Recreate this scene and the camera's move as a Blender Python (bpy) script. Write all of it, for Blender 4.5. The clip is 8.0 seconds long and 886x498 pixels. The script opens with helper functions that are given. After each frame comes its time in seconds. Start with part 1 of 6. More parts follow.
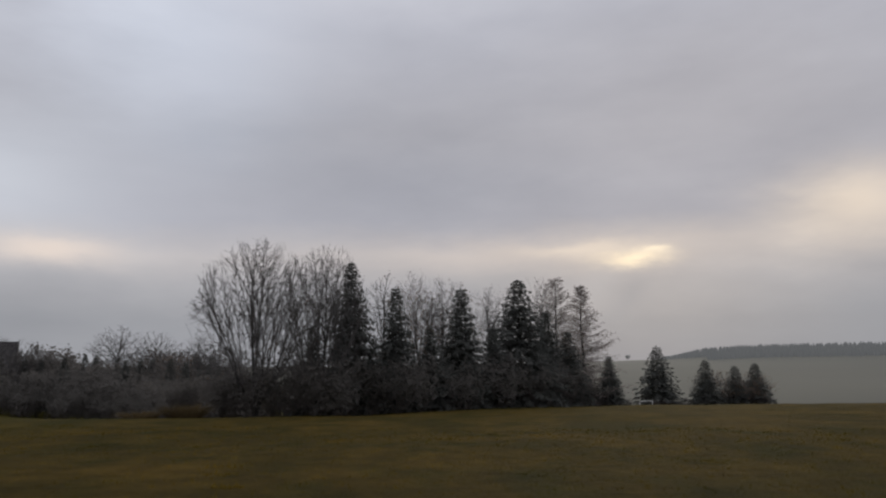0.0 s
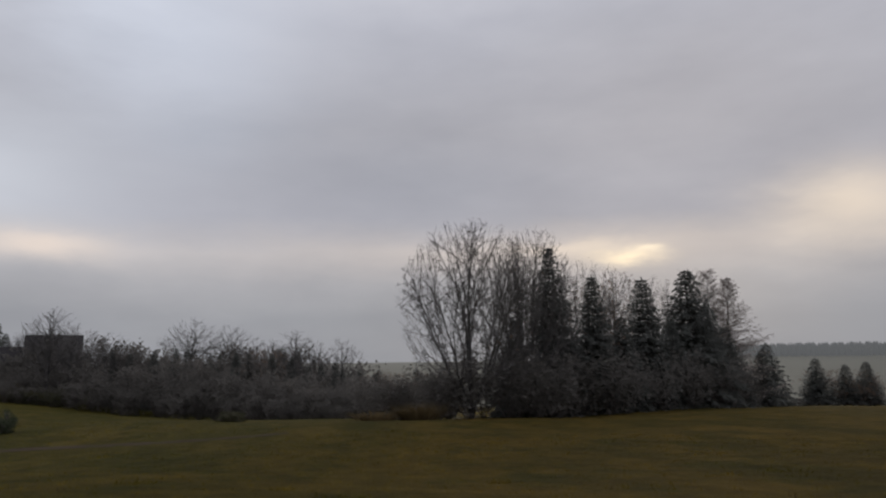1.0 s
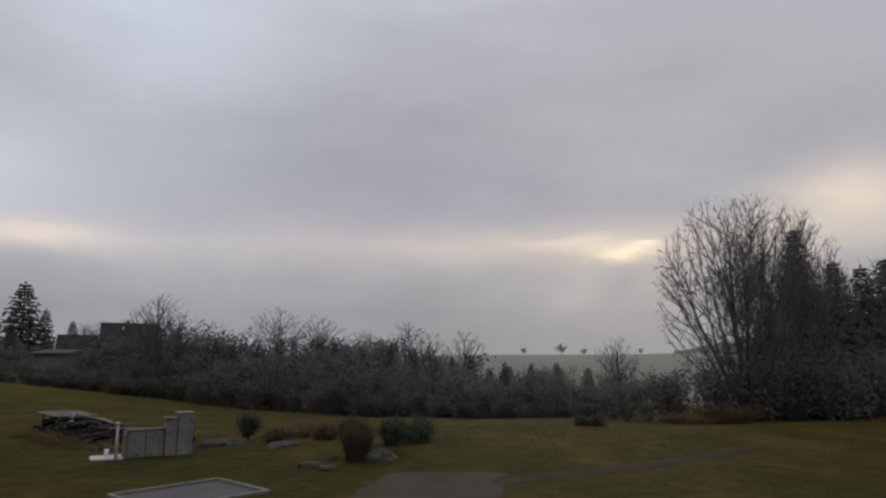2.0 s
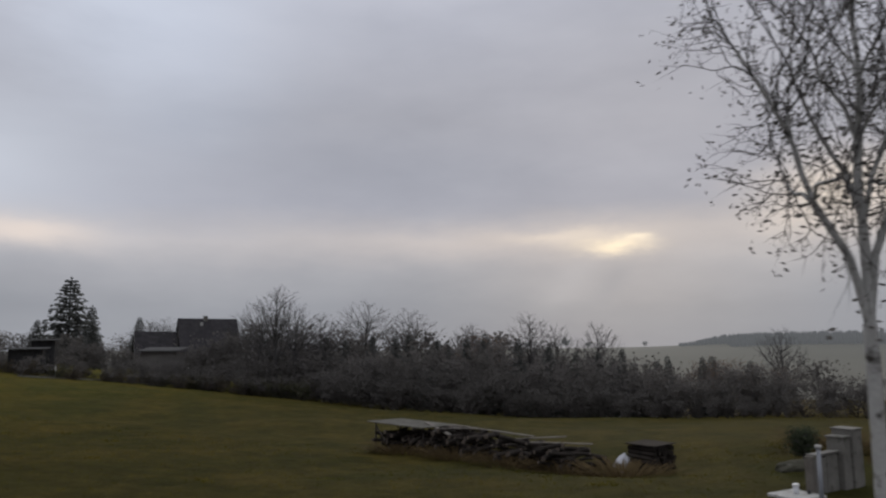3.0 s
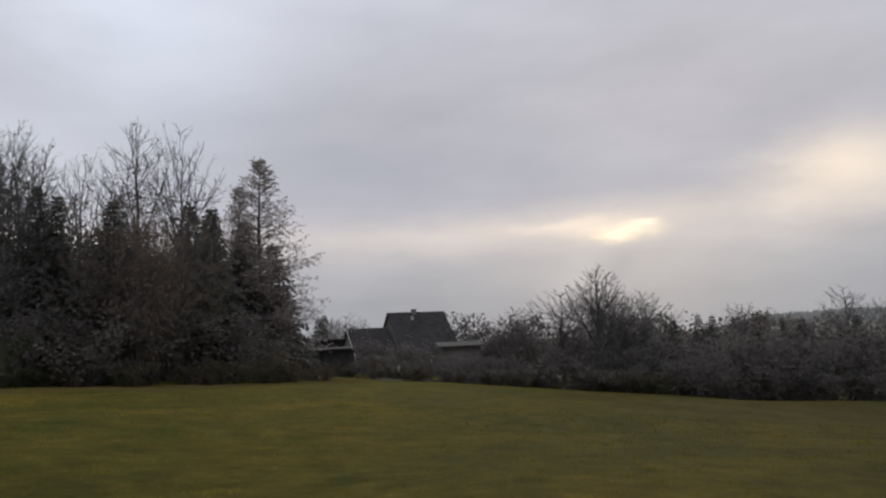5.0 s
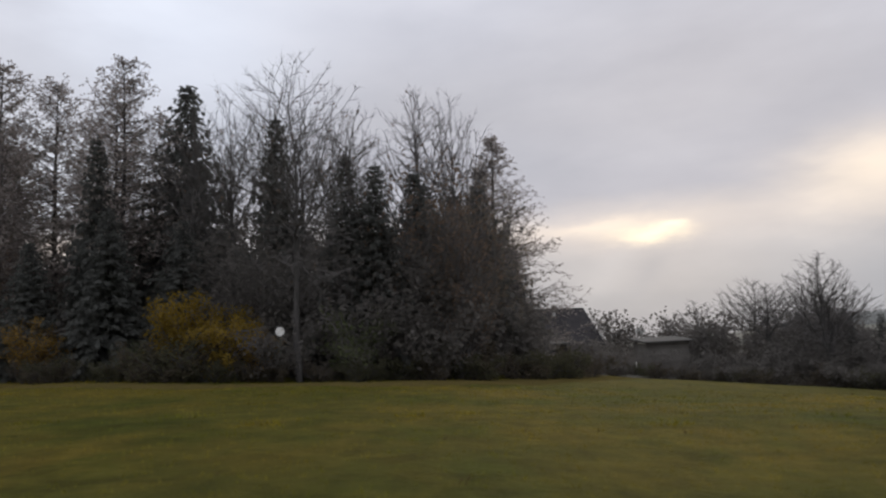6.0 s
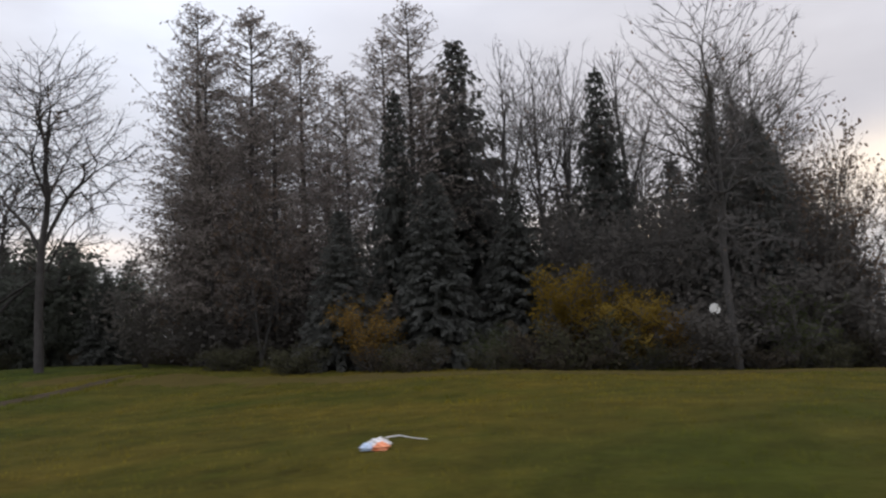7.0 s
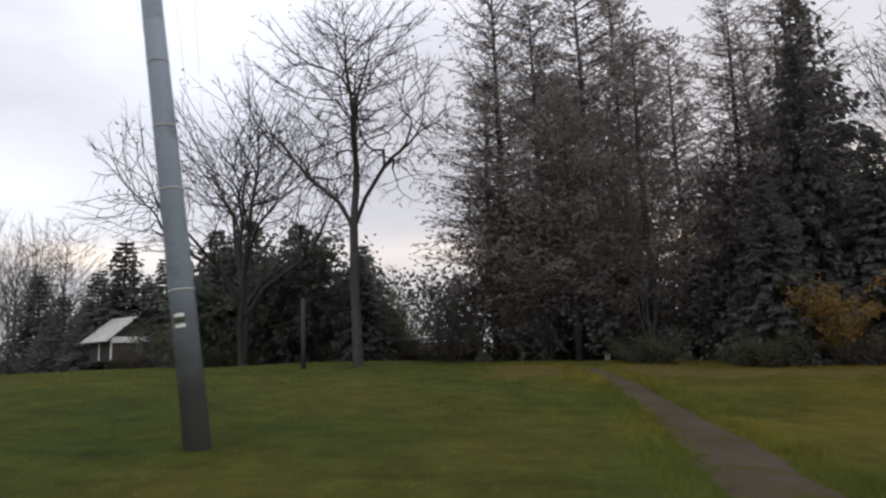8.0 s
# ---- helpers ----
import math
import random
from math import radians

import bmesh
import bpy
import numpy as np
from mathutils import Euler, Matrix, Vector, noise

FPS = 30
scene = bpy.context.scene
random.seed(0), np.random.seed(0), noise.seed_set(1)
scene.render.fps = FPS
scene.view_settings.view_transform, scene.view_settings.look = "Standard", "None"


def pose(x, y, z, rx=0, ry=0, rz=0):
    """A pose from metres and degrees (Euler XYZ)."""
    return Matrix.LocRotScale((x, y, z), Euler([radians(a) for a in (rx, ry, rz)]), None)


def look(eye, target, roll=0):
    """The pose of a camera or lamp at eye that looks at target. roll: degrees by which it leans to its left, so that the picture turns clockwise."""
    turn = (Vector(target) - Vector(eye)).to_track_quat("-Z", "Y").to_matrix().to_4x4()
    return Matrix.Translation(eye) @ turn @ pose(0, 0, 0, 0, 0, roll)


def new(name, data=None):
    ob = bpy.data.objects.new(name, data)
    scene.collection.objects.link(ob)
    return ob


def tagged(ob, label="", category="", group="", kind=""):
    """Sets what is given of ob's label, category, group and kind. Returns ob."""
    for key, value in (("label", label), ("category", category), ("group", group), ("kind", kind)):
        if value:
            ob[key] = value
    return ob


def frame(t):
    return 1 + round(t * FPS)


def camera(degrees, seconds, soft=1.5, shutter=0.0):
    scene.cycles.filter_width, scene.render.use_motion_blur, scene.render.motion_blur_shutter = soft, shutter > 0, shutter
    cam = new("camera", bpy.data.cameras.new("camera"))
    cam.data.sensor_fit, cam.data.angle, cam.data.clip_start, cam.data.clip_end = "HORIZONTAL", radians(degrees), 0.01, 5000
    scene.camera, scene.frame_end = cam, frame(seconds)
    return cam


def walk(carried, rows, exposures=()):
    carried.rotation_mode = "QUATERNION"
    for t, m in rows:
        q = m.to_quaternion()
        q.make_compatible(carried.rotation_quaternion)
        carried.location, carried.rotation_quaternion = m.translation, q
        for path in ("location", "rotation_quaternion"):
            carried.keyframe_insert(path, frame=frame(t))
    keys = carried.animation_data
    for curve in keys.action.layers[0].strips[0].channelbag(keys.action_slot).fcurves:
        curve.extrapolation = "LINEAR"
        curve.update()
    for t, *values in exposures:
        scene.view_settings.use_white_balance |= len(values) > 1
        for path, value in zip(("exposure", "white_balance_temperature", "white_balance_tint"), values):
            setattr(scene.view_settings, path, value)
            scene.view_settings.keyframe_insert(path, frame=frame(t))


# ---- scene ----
cam = camera(65.3, 8.0, soft=2.3, shutter=0.06)
PATH = [
    (0, (-0.889, 1.149, 1.789), (-0.909, 3.124, 2.102), -0.6),
    (0.5, (-8.376, 3.605, 1.779), (-8.362, 5.581, 2.087), -0.7),
    (1, (-15.802, 6.079, 1.752), (-15.804, 8.056, 2.058), -0.3),
    (1.5, (-23.18, 8.607, 1.716), (-23.166, 10.585, 2.013), -0.2),
    (2, (-30.554, 11.205, 1.694), (-30.549, 13.185, 1.981), 0.3),
    (2.2, (-33.485, 12.24, 1.691), (-33.467, 14.22, 1.975), 0.3),
    (3.3, (-49.345, 17.923, 1.634), (-49.303, 19.904, 1.899), -0.8),
    (3.5, (-52.232, 18.935, 1.638), (-52.168, 20.917, 1.897), -1.5),
    (4, (-59.445, 21.393, 1.677), (-59.375, 23.376, 1.927), -1.7),
    (4.2, (-62.315, 22.318, 1.685), (-62.255, 24.301, 1.935), -2.0),
    (5.3, (-78.006, 27.04, 1.762), (-78.021, 29.023, 2.025), -2.8),
    (5.5, (-80.825, 27.855, 1.769), (-80.86, 29.837, 2.036), -2.8),
    (6, (-87.809, 29.807, 1.797), (-87.877, 31.787, 2.067), -2.9),
    (6.5, (-94.707, 31.631, 1.826), (-94.809, 33.611, 2.094), -2.9),
    (7, (-101.553, 33.41, 1.837), (-101.629, 35.389, 2.112), -2.9),
    (7.5, (-108.358, 35.142, 1.814), (-108.528, 37.112, 2.111), -1.9),
    (8, (-115.068, 36.813, 1.822), (-115.164, 38.788, 2.124), -2.3),
]

EXPO = [(0.0, 0.05, 6680, 10), (2.2, 0.05, 6640, 10), (3.4, 0.05, 6490, 10), (4.2, 0.1, 6550, 10), (5.3, 0.40, 6700, 10), (6.5, 0.56, 6720, 10), (7.0, 0.72, 6720, 10), (8.0, 0.85, 6750, 10)]
walk(cam, [(t, look(eye, target, roll)) for t, eye, target, roll in PATH], EXPO)

# ---- world: an overcast evening sky with a few bright breaks ----
SUN_AZ, SUN_EL = radians(14.5), radians(9.0)
world = bpy.data.worlds.new("world")
scene.world = world
world.use_nodes = True
wt = world.node_tree
wt.nodes.clear()


def wnode(kind, **settings):
    n = wt.nodes.new(kind)
    for k, v in settings.items():
        if k == "operation":
            n.operation = v
        elif k == "blend":
            n.data_type = "RGBA"
            n.blend_type = v
    return n


def wmath(op, a, b=None, c=None):
    n = wnode("ShaderNodeMath", operation=op)
    for i, v in enumerate((a, b, c)):
        if v is None:
            continue
        if isinstance(v, (int, float)):
            n.inputs[i].default_value = v
        else:
            wt.links.new(v, n.inputs[i])
    return n.outputs[0]


def wmix(fac, a, b, blend="MIX"):
    n = wnode("ShaderNodeMix", blend=blend)
    for i, v in ((0, fac), (6, a), (7, b)):
        if isinstance(v, (int, float)):
            n.inputs[i].default_value = v
        elif isinstance(v, tuple):
            n.inputs[i].default_value = (*v, 1)
        else:
            wt.links.new(v, n.inputs[i])
    return n.outputs[2]


coord = wnode("ShaderNodeTexCoord")
sep = wnode("ShaderNodeSeparateXYZ")
wt.links.new(coord.outputs["Generated"], sep.inputs[0])
az0 = wmath("ARCTAN2", sep.outputs[0], sep.outputs[1])
el0 = wmath("ARCSINE", sep.outputs[2])
flat = wnode("ShaderNodeCombineXYZ")
wt.links.new(az0, flat.inputs[0])
wt.links.new(wmath("MULTIPLY", el0, 2.6), flat.inputs[1])


def wnoise(scale, detail, rough=0.55, lift=0.0):
    n = wt.nodes.new("ShaderNodeTexNoise")
    n.inputs["Scale"].default_value = scale
    n.inputs["Detail"].default_value = detail
    n.inputs["Roughness"].default_value = rough
    shift = wnode("ShaderNodeVectorMath", operation="ADD")
    wt.links.new(flat.outputs[0], shift.inputs[0])
    shift.inputs[1].default_value = (lift, lift * 0.7, lift * 1.3)
    wt.links.new(shift.outputs[0], n.inputs["Vector"])
    return n.outputs[0]


soft_n, fine_n, big_n = wnoise(5.0, 4), wnoise(15.0, 5, 0.6, 3.0), wnoise(2.2, 3, 0.5, 7.0)
az = wmath("ADD", az0, wmath("MULTIPLY", wmath("SUBTRACT", soft_n, 0.5), 0.12))
el = wmath("ADD", el0, wmath("ADD", wmath("MULTIPLY", wmath("SUBTRACT", big_n, 0.5), 0.05), wmath("MULTIPLY", wmath("SUBTRACT", fine_n, 0.5), 0.022)))


def puff(a, e, wide, high, slant=0.0, az=az, el=el):
    """A soft cloud patch: 1 in its middle, 0 far from it. slant: its lean, in azimuth for each step up."""
    v0 = wmath("SUBTRACT", el, radians(e))
    u0 = wmath("SUBTRACT", az, radians(a))
    u = wmath("DIVIDE", wmath("SUBTRACT", u0, wmath("MULTIPLY", v0, slant)) if slant else u0, radians(wide))
    v = wmath("DIVIDE", v0, radians(high))
    return wmath("EXPONENT", wmath("MULTIPLY", wmath("ADD", wmath("MULTIPLY", u, u), wmath("MULTIPLY", v, v)), -1.0))


ramp = wnode("ShaderNodeValToRGB")
wt.links.new(wmath("DIVIDE", el, radians(60)), ramp.inputs[0])
stops = [(0.0, (0.290, 0.303, 0.325)), (0.05, (0.302, 0.313, 0.336)), (0.10, (0.372, 0.374, 0.392)), (0.145, (0.475, 0.457, 0.460)),
         (0.19, (0.385, 0.39, 0.43)), (0.30, (0.39, 0.395, 0.43)), (0.45, (0.46, 0.475, 0.53)), (0.62, (0.68, 0.70, 0.76)), (1.0, (1.05, 1.08, 1.15))]
while len(ramp.color_ramp.elements) < len(stops):
    ramp.color_ramp.elements.new(0.5)
for e, (p, c) in zip(ramp.color_ramp.elements, stops):
    e.position, e.color = p, (*c, 1)
cloud = ramp.outputs[0]
cloud = wmix(wmath("MULTIPLY", puff(-24, 25, 11, 10), 0.7), cloud, (0.60, 0.65, 0.74))
cloud = wmix(wmath("MULTIPLY", puff(-36, 13, 9, 4.5), 0.7), cloud, (0.62, 0.66, 0.72))
cloud = wmix(wmath("MULTIPLY", puff(-19, 17, 5, 2.5), 0.3), cloud, (0.36, 0.40, 0.47))
cloud = wmix(wmath("MULTIPLY", puff(-2, 14, 16, 3.2), 0.55), cloud, (0.33, 0.345, 0.39))
cloud = wmix(wmath("MULTIPLY", puff(22, 20, 16, 9), 0.6), cloud, (0.42, 0.41, 0.43))
cloud = wmix(wmath("MULTIPLY", puff(9, 8.3, 17, 1.5), 0.55), cloud, (0.66, 0.58, 0.52))
cloud = wmix(wmath("MULTIPLY", puff(16, 5.5, 13, 4.2), 0.34), cloud, (0.53, 0.475, 0.425))
cloud = wmix(wmath("MULTIPLY", puff(-30, 8.3, 4.5, 1.1), 0.75), cloud, (0.80, 0.69, 0.60))
cloud = wmix(wmath("MULTIPLY", puff(31, 10.5, 5.5, 2.8), 0.8), cloud, (0.86, 0.74, 0.60))
cloud = wmix(wmath("MULTIPLY", puff(11.5, 8.6, 5.5, 0.6), 0.6), cloud, (0.86, 0.74, 0.60))
cloud = wmix(wmath("MULTIPLY", puff(11.4, 5.2, 1.7, 2.4, 0.8, az0, el0), 0.26), cloud, (0.56, 0.54, 0.53))
cloud = wmix(wmath("MULTIPLY", puff(14.4, 4.6, 1.1, 1.8, 0.6, az0, el0), 0.30), cloud, (0.30, 0.305, 0.325))
cloud = wmix(puff(14.4, 7.7, 2.8, 0.5), cloud, (1.1, 0.92, 0.66))
cloud = wmix(wmath("MULTIPLY", puff(16.3, 8.15, 1.4, 0.28), 0.9), cloud, (1.05, 0.90, 0.68))
cloud = wmix(0.26, cloud, wmix(1.0, cloud, wmix(soft_n, (0.5, 0.51, 0.56), (1.5, 1.49, 1.46)), "MULTIPLY"))
cloud = wmix(0.22, cloud, wmix(1.0, cloud, wmix(big_n, (0.5, 0.51, 0.54), (1.5, 1.49, 1.47)), "MULTIPLY"))
sky = wnode("ShaderNodeTexSky")
sky.sky_type, sky.sun_disc, sky.sun_elevation, sky.sun_rotation = "NISHITA", False, SUN_EL, SUN_AZ
clear = wmix(1.0, sky.outputs[0], (0.10, 0.10, 0.10), "MULTIPLY")
both = wmix(1.0, wmix(0.995, clear, cloud), (0.995, 1.0, 1.03), "MULTIPLY")
back = wnode("ShaderNodeBackground")
wt.links.new(both, back.inputs[0])
out_w = wnode("ShaderNodeOutputWorld")
wt.links.new(back.outputs[0], out_w.inputs[0])

sun_data = bpy.data.lights.new("sun", "SUN")
sun_data.energy, sun_data.angle, sun_data.color = 0.5, radians(14), (1.0, 0.88, 0.72)
sun = new("sun", sun_data)
sun.matrix_world = look((math.sin(SUN_AZ) * 90, math.cos(SUN_AZ) * 90, 40), (0, 0, 40 - 90 * math.tan(SUN_EL)))


# ---- materials ----
def material(name, dark, light, scale=3.0, rough=0.85, bump=0.3, fine=25.0, vary=0.25, metal=0.0, translucent=0.0, wear=None, gloss=0.25):
    """Two scales of noise between two colours, a fine relief, and a shift of tone from one piece to the next."""
    m = bpy.data.materials.new(name)
    m.use_nodes = True
    t = m.node_tree
    bsdf = t.nodes["Principled BSDF"]
    tc = t.nodes.new("ShaderNodeTexCoord")

    def noise_at(s, detail):
        n = t.nodes.new("ShaderNodeTexNoise")
        n.inputs["Scale"].default_value, n.inputs["Detail"].default_value = s, detail
        t.links.new(tc.outputs["Object"], n.inputs["Vector"])
        return n.outputs[0]

    def mix(fac, a, b, blend="MIX"):
        n = t.nodes.new("ShaderNodeMix")
        n.data_type, n.blend_type = "RGBA", blend
        for i, v in ((0, fac), (6, a), (7, b)):
            if isinstance(v, (int, float)):
                n.inputs[i].default_value = v
            elif isinstance(v, tuple):
                n.inputs[i].default_value = (*v, 1)
            else:
                t.links.new(v, n.inputs[i])
        return n.outputs[2]

    def spread(v, lo=0.3, hi=0.7):
        n = t.nodes.new("ShaderNodeMapRange")
        n.inputs[1].default_value, n.inputs[2].default_value = lo, hi
        t.links.new(v, n.inputs[0])
        return n.outputs[0]

    coarse, grain = noise_at(scale, 4), noise_at(fine, 3)
    colour = mix(spread(coarse), dark, light)
    colour = mix(0.35, colour, mix(spread(grain), dark, light))
    if wear:
        colour = mix(spread(noise_at(scale * 2.3, 5), 0.55, 0.7), colour, wear)
    info, geo = t.nodes.new("ShaderNodeObjectInfo"), t.nodes.new("ShaderNodeNewGeometry")
    add = t.nodes.new("ShaderNodeMath")
    add.operation = "ADD"
    t.links.new(info.outputs["Random"], add.inputs[0])
    t.links.new(geo.outputs["Random Per Island"], add.inputs[1])
    half = t.nodes.new("ShaderNodeMapRange")
    half.inputs[2].default_value, half.inputs[3].default_value, half.inputs[4].default_value = 2.0, 1 - vary, 1 + vary
    t.links.new(add.outputs[0], half.inputs[0])
    tone = t.nodes.new("ShaderNodeCombineColor")
    for i in range(3):
        t.links.new(half.outputs[0], tone.inputs[i])
    colour = mix(1.0, colour, tone.outputs[0], "MULTIPLY")
    t.links.new(colour, bsdf.inputs["Base Color"])
    bsdf.inputs["Roughness"].default_value, bsdf.inputs["Metallic"].default_value = rough, metal
    bsdf.inputs["Specular IOR Level"].default_value = 0.0 if translucent else gloss
    if bump:
        b = t.nodes.new("ShaderNodeBump")
        b.inputs["Strength"].default_value, b.inputs["Distance"].default_value = bump, 0.02
        t.links.new(grain, b.inputs["Height"])
        t.links.new(b.outputs[0], bsdf.inputs["Normal"])
    if translucent:
        tr, mx = t.nodes.new("ShaderNodeBsdfTranslucent"), t.nodes.new("ShaderNodeMixShader")
        t.links.new(colour, tr.inputs[0])
        mx.inputs[0].default_value = translucent
        t.links.new(bsdf.outputs[0], mx.inputs[1])
        t.links.new(tr.outputs[0], mx.inputs[2])
        t.links.new(mx.outputs[0], t.nodes["Material Output"].inputs[0])
    return m


BARK = material("grey_bark", (0.062, 0.059, 0.058), (0.10, 0.096, 0.094), 4, 0.95, 0.4, gloss=0.0)
BARK_DARK = material("dark_bark", (0.045, 0.042, 0.041), (0.08, 0.075, 0.073), 4, 0.95, 0.4, gloss=0.0)
TWIG_MID = material("brown_twigs", (0.085, 0.080, 0.078), (0.12, 0.113, 0.110), 0.8, 0.95, 0, vary=0.1, gloss=0.0)
TWIG = material("twigs", (0.10, 0.094, 0.092), (0.14, 0.131, 0.128), 0.8, 0.95, 0, vary=0.1, gloss=0.0)
TWIG_RED = material("reddish_twigs", (0.125, 0.111, 0.104), (0.17, 0.151, 0.142), 0.8, 0.95, 0, vary=0.1, gloss=0.0)
BIRCH_BARK = material("birch_bark", (0.26, 0.255, 0.245), (0.42, 0.415, 0.395), 3, 0.85, 0.3, wear=(0.05, 0.045, 0.04), gloss=0.1)
NEEDLES = material("spruce_needles", (0.090, 0.093, 0.088), (0.108, 0.112, 0.105), 0.6, 0.9, 0, 6, 0.05, translucent=0.5)
HEDGE = material("hedge_needles", (0.095, 0.104, 0.090), (0.122, 0.130, 0.113), 0.6, 0.9, 0, 6, 0.06, translucent=0.5)
LARCH = material("larch_needles", (0.235, 0.208, 0.194), (0.31, 0.274, 0.256), 0.5, 0.9, 0, 6, 0.06, translucent=0.5)
DEAD = material("withered_leaves", (0.12, 0.088, 0.068), (0.19, 0.140, 0.107), 0.5, 0.9, 0, 5, 0.2, translucent=0.5)
DULL = material("dull_leaves", (0.110, 0.102, 0.096), (0.138, 0.129, 0.120), 0.5, 0.9, 0, 5, 0.05, translucent=0.5)
YELLOW = material("yellow_leaves", (0.155, 0.105, 0.024), (0.27, 0.19, 0.042), 0.7, 0.85, 0, 5, 0.35, translucent=0.45)
ORANGE = material("orange_leaves", (0.15, 0.093, 0.03), (0.25, 0.165, 0.055), 0.7, 0.85, 0, 5, 0.3, translucent=0.45)
MOSSLEAF = material("dull_green_leaves", (0.052, 0.052, 0.032), (0.082, 0.079, 0.050), 0.7, 0.9, 0, 5, 0.12, translucent=0.5)
BRAMBLE = material("bramble_leaves", (0.066, 0.056, 0.043), (0.095, 0.080, 0.060), 0.6, 0.9, 0, 5, 0.12, translucent=0.5)
JUNIPER = material("juniper_needles", (0.040, 0.050, 0.030), (0.075, 0.086, 0.055), 0.8, 0.9, 0, 8, 0.12, translucent=0.4)
RUSSET = material("russet_leaves", (0.14, 0.116, 0.088), (0.195, 0.160, 0.120), 0.6, 0.9, 0, 5, 0.12, translucent=0.5)
GREENLEAF = material("green_leaves", (0.05, 0.065, 0.03), (0.12, 0.13, 0.07), 0.7, 0.8, 0, 5, 0.4, translucent=0.25)
STRAW = material("dry_grass", (0.068, 0.050, 0.026), (0.11, 0.080, 0.042), 0.2, 0.9, 0, 2, 0.3, translucent=0.3)
ASPHALT = material("asphalt", (0.04, 0.04, 0.042), (0.07, 0.07, 0.07), 1.5, 0.8, 0.4, 60, 0.05)
LITTER = material("leaf_litter", (0.052, 0.041, 0.015), (0.074, 0.058, 0.022), 1.4, 0.95, 0.8, 30, 0.15, wear=(0.05, 0.046, 0.018), gloss=0.0)
GRAVEL = material("gravel", (0.032, 0.028, 0.022), (0.054, 0.047, 0.038), 1.2, 0.95, 0.7, 40, 0.05, wear=(0.042, 0.037, 0.015), gloss=0.05)
PATHDIRT = material("path_dirt", (0.040, 0.031, 0.022), (0.066, 0.053, 0.040), 0.9, 0.95, 0.9, 22, 0.05, wear=(0.040, 0.040, 0.013), gloss=0.0)
CONCRETE = material("concrete", (0.11, 0.105, 0.094), (0.18, 0.172, 0.155), 2.5, 0.95, 0.6, 30, 0.12, wear=(0.075, 0.074, 0.06), gloss=0.1)
PALE = material("pale_slab", (0.26, 0.26, 0.245), (0.40, 0.395, 0.37), 2, 0.85, 0.2, 30, 0.05, wear=(0.17, 0.165, 0.14))
STONE = material("field_stone", (0.032, 0.031, 0.022), (0.062, 0.059, 0.045), 3, 0.95, 0.5, 20, 0.15, wear=(0.085, 0.083, 0.068), gloss=0.05)
LOG = material("split_logs", (0.016, 0.014, 0.012), (0.045, 0.038, 0.033), 3, 0.95, 0.5, 30, 0.45, gloss=0.05)
REEDY = material("russet_reeds", (0.055, 0.040, 0.027), (0.10, 0.072, 0.046), 0.6, 0.9, 0, 3, 0.25, translucent=0.4)
LOGEND = material("cut_wood", (0.05, 0.04, 0.032), (0.11, 0.09, 0.072), 6, 0.9, 0.3, 30, 0.4)
BOARD = material("weathered_board", (0.09, 0.08, 0.07), (0.17, 0.155, 0.137), 3, 0.9, 0.4, 30, 0.3, gloss=0.1)
SHEET = material("roof_sheet", (0.085, 0.08, 0.07), (0.14, 0.134, 0.115), 1.2, 0.9, 0.2, 12, 0.1, wear=(0.07, 0.065, 0.052), gloss=0.05)
PLASTIC = material("white_plastic", (0.62, 0.63, 0.65), (0.78, 0.78, 0.8), 2, 0.5, 0.3, 10, 0.05)
SACKING = material("sack_plastic", (0.30, 0.31, 0.33), (0.46, 0.46, 0.48), 3, 0.6, 0.5, 12, 0.05)
PINK = material("orange_plastic", (0.75, 0.25, 0.12), (0.9, 0.36, 0.2), 4, 0.5, 0.2, 12, 0.1)
BLUEBAG = material("blue_plastic", (0.4, 0.5, 0.66), (0.55, 0.64, 0.78), 4, 0.4, 0.3, 12, 0.1)
TILE = material("roof_tiles", (0.022, 0.021, 0.023), (0.046, 0.043, 0.044), 1.5, 0.9, 0.3, 20, 0.25, gloss=0.05)
RENDER = material("house_render", (0.10, 0.094, 0.088), (0.16, 0.15, 0.14), 0.8, 0.95, 0.2, 25, 0.05, gloss=0.05)
DARKWOOD = material("dark_boards", (0.03, 0.026, 0.024), (0.07, 0.06, 0.052), 3, 0.8, 0.3, 25, 0.25)
WHITE = material("white_paint", (0.66, 0.66, 0.65), (0.80, 0.80, 0.78), 2, 0.5, 0.05, 20, 0.03, wear=(0.55, 0.54, 0.5))
GLASS = material("window_glass", (0.012, 0.014, 0.016), (0.025, 0.028, 0.03), 1, 0.08, 0, 5, 0)
STEEL = material("galvanised_steel", (0.38, 0.39, 0.4), (0.52, 0.53, 0.54), 6, 0.45, 0.1, 30, 0.03, metal=0.8)
POLEWOOD = material("pole_concrete", (0.27, 0.315, 0.37), (0.38, 0.43, 0.485), 1.2, 0.9, 0.3, 30, 0.05, wear=(0.24, 0.25, 0.265), gloss=0.1)
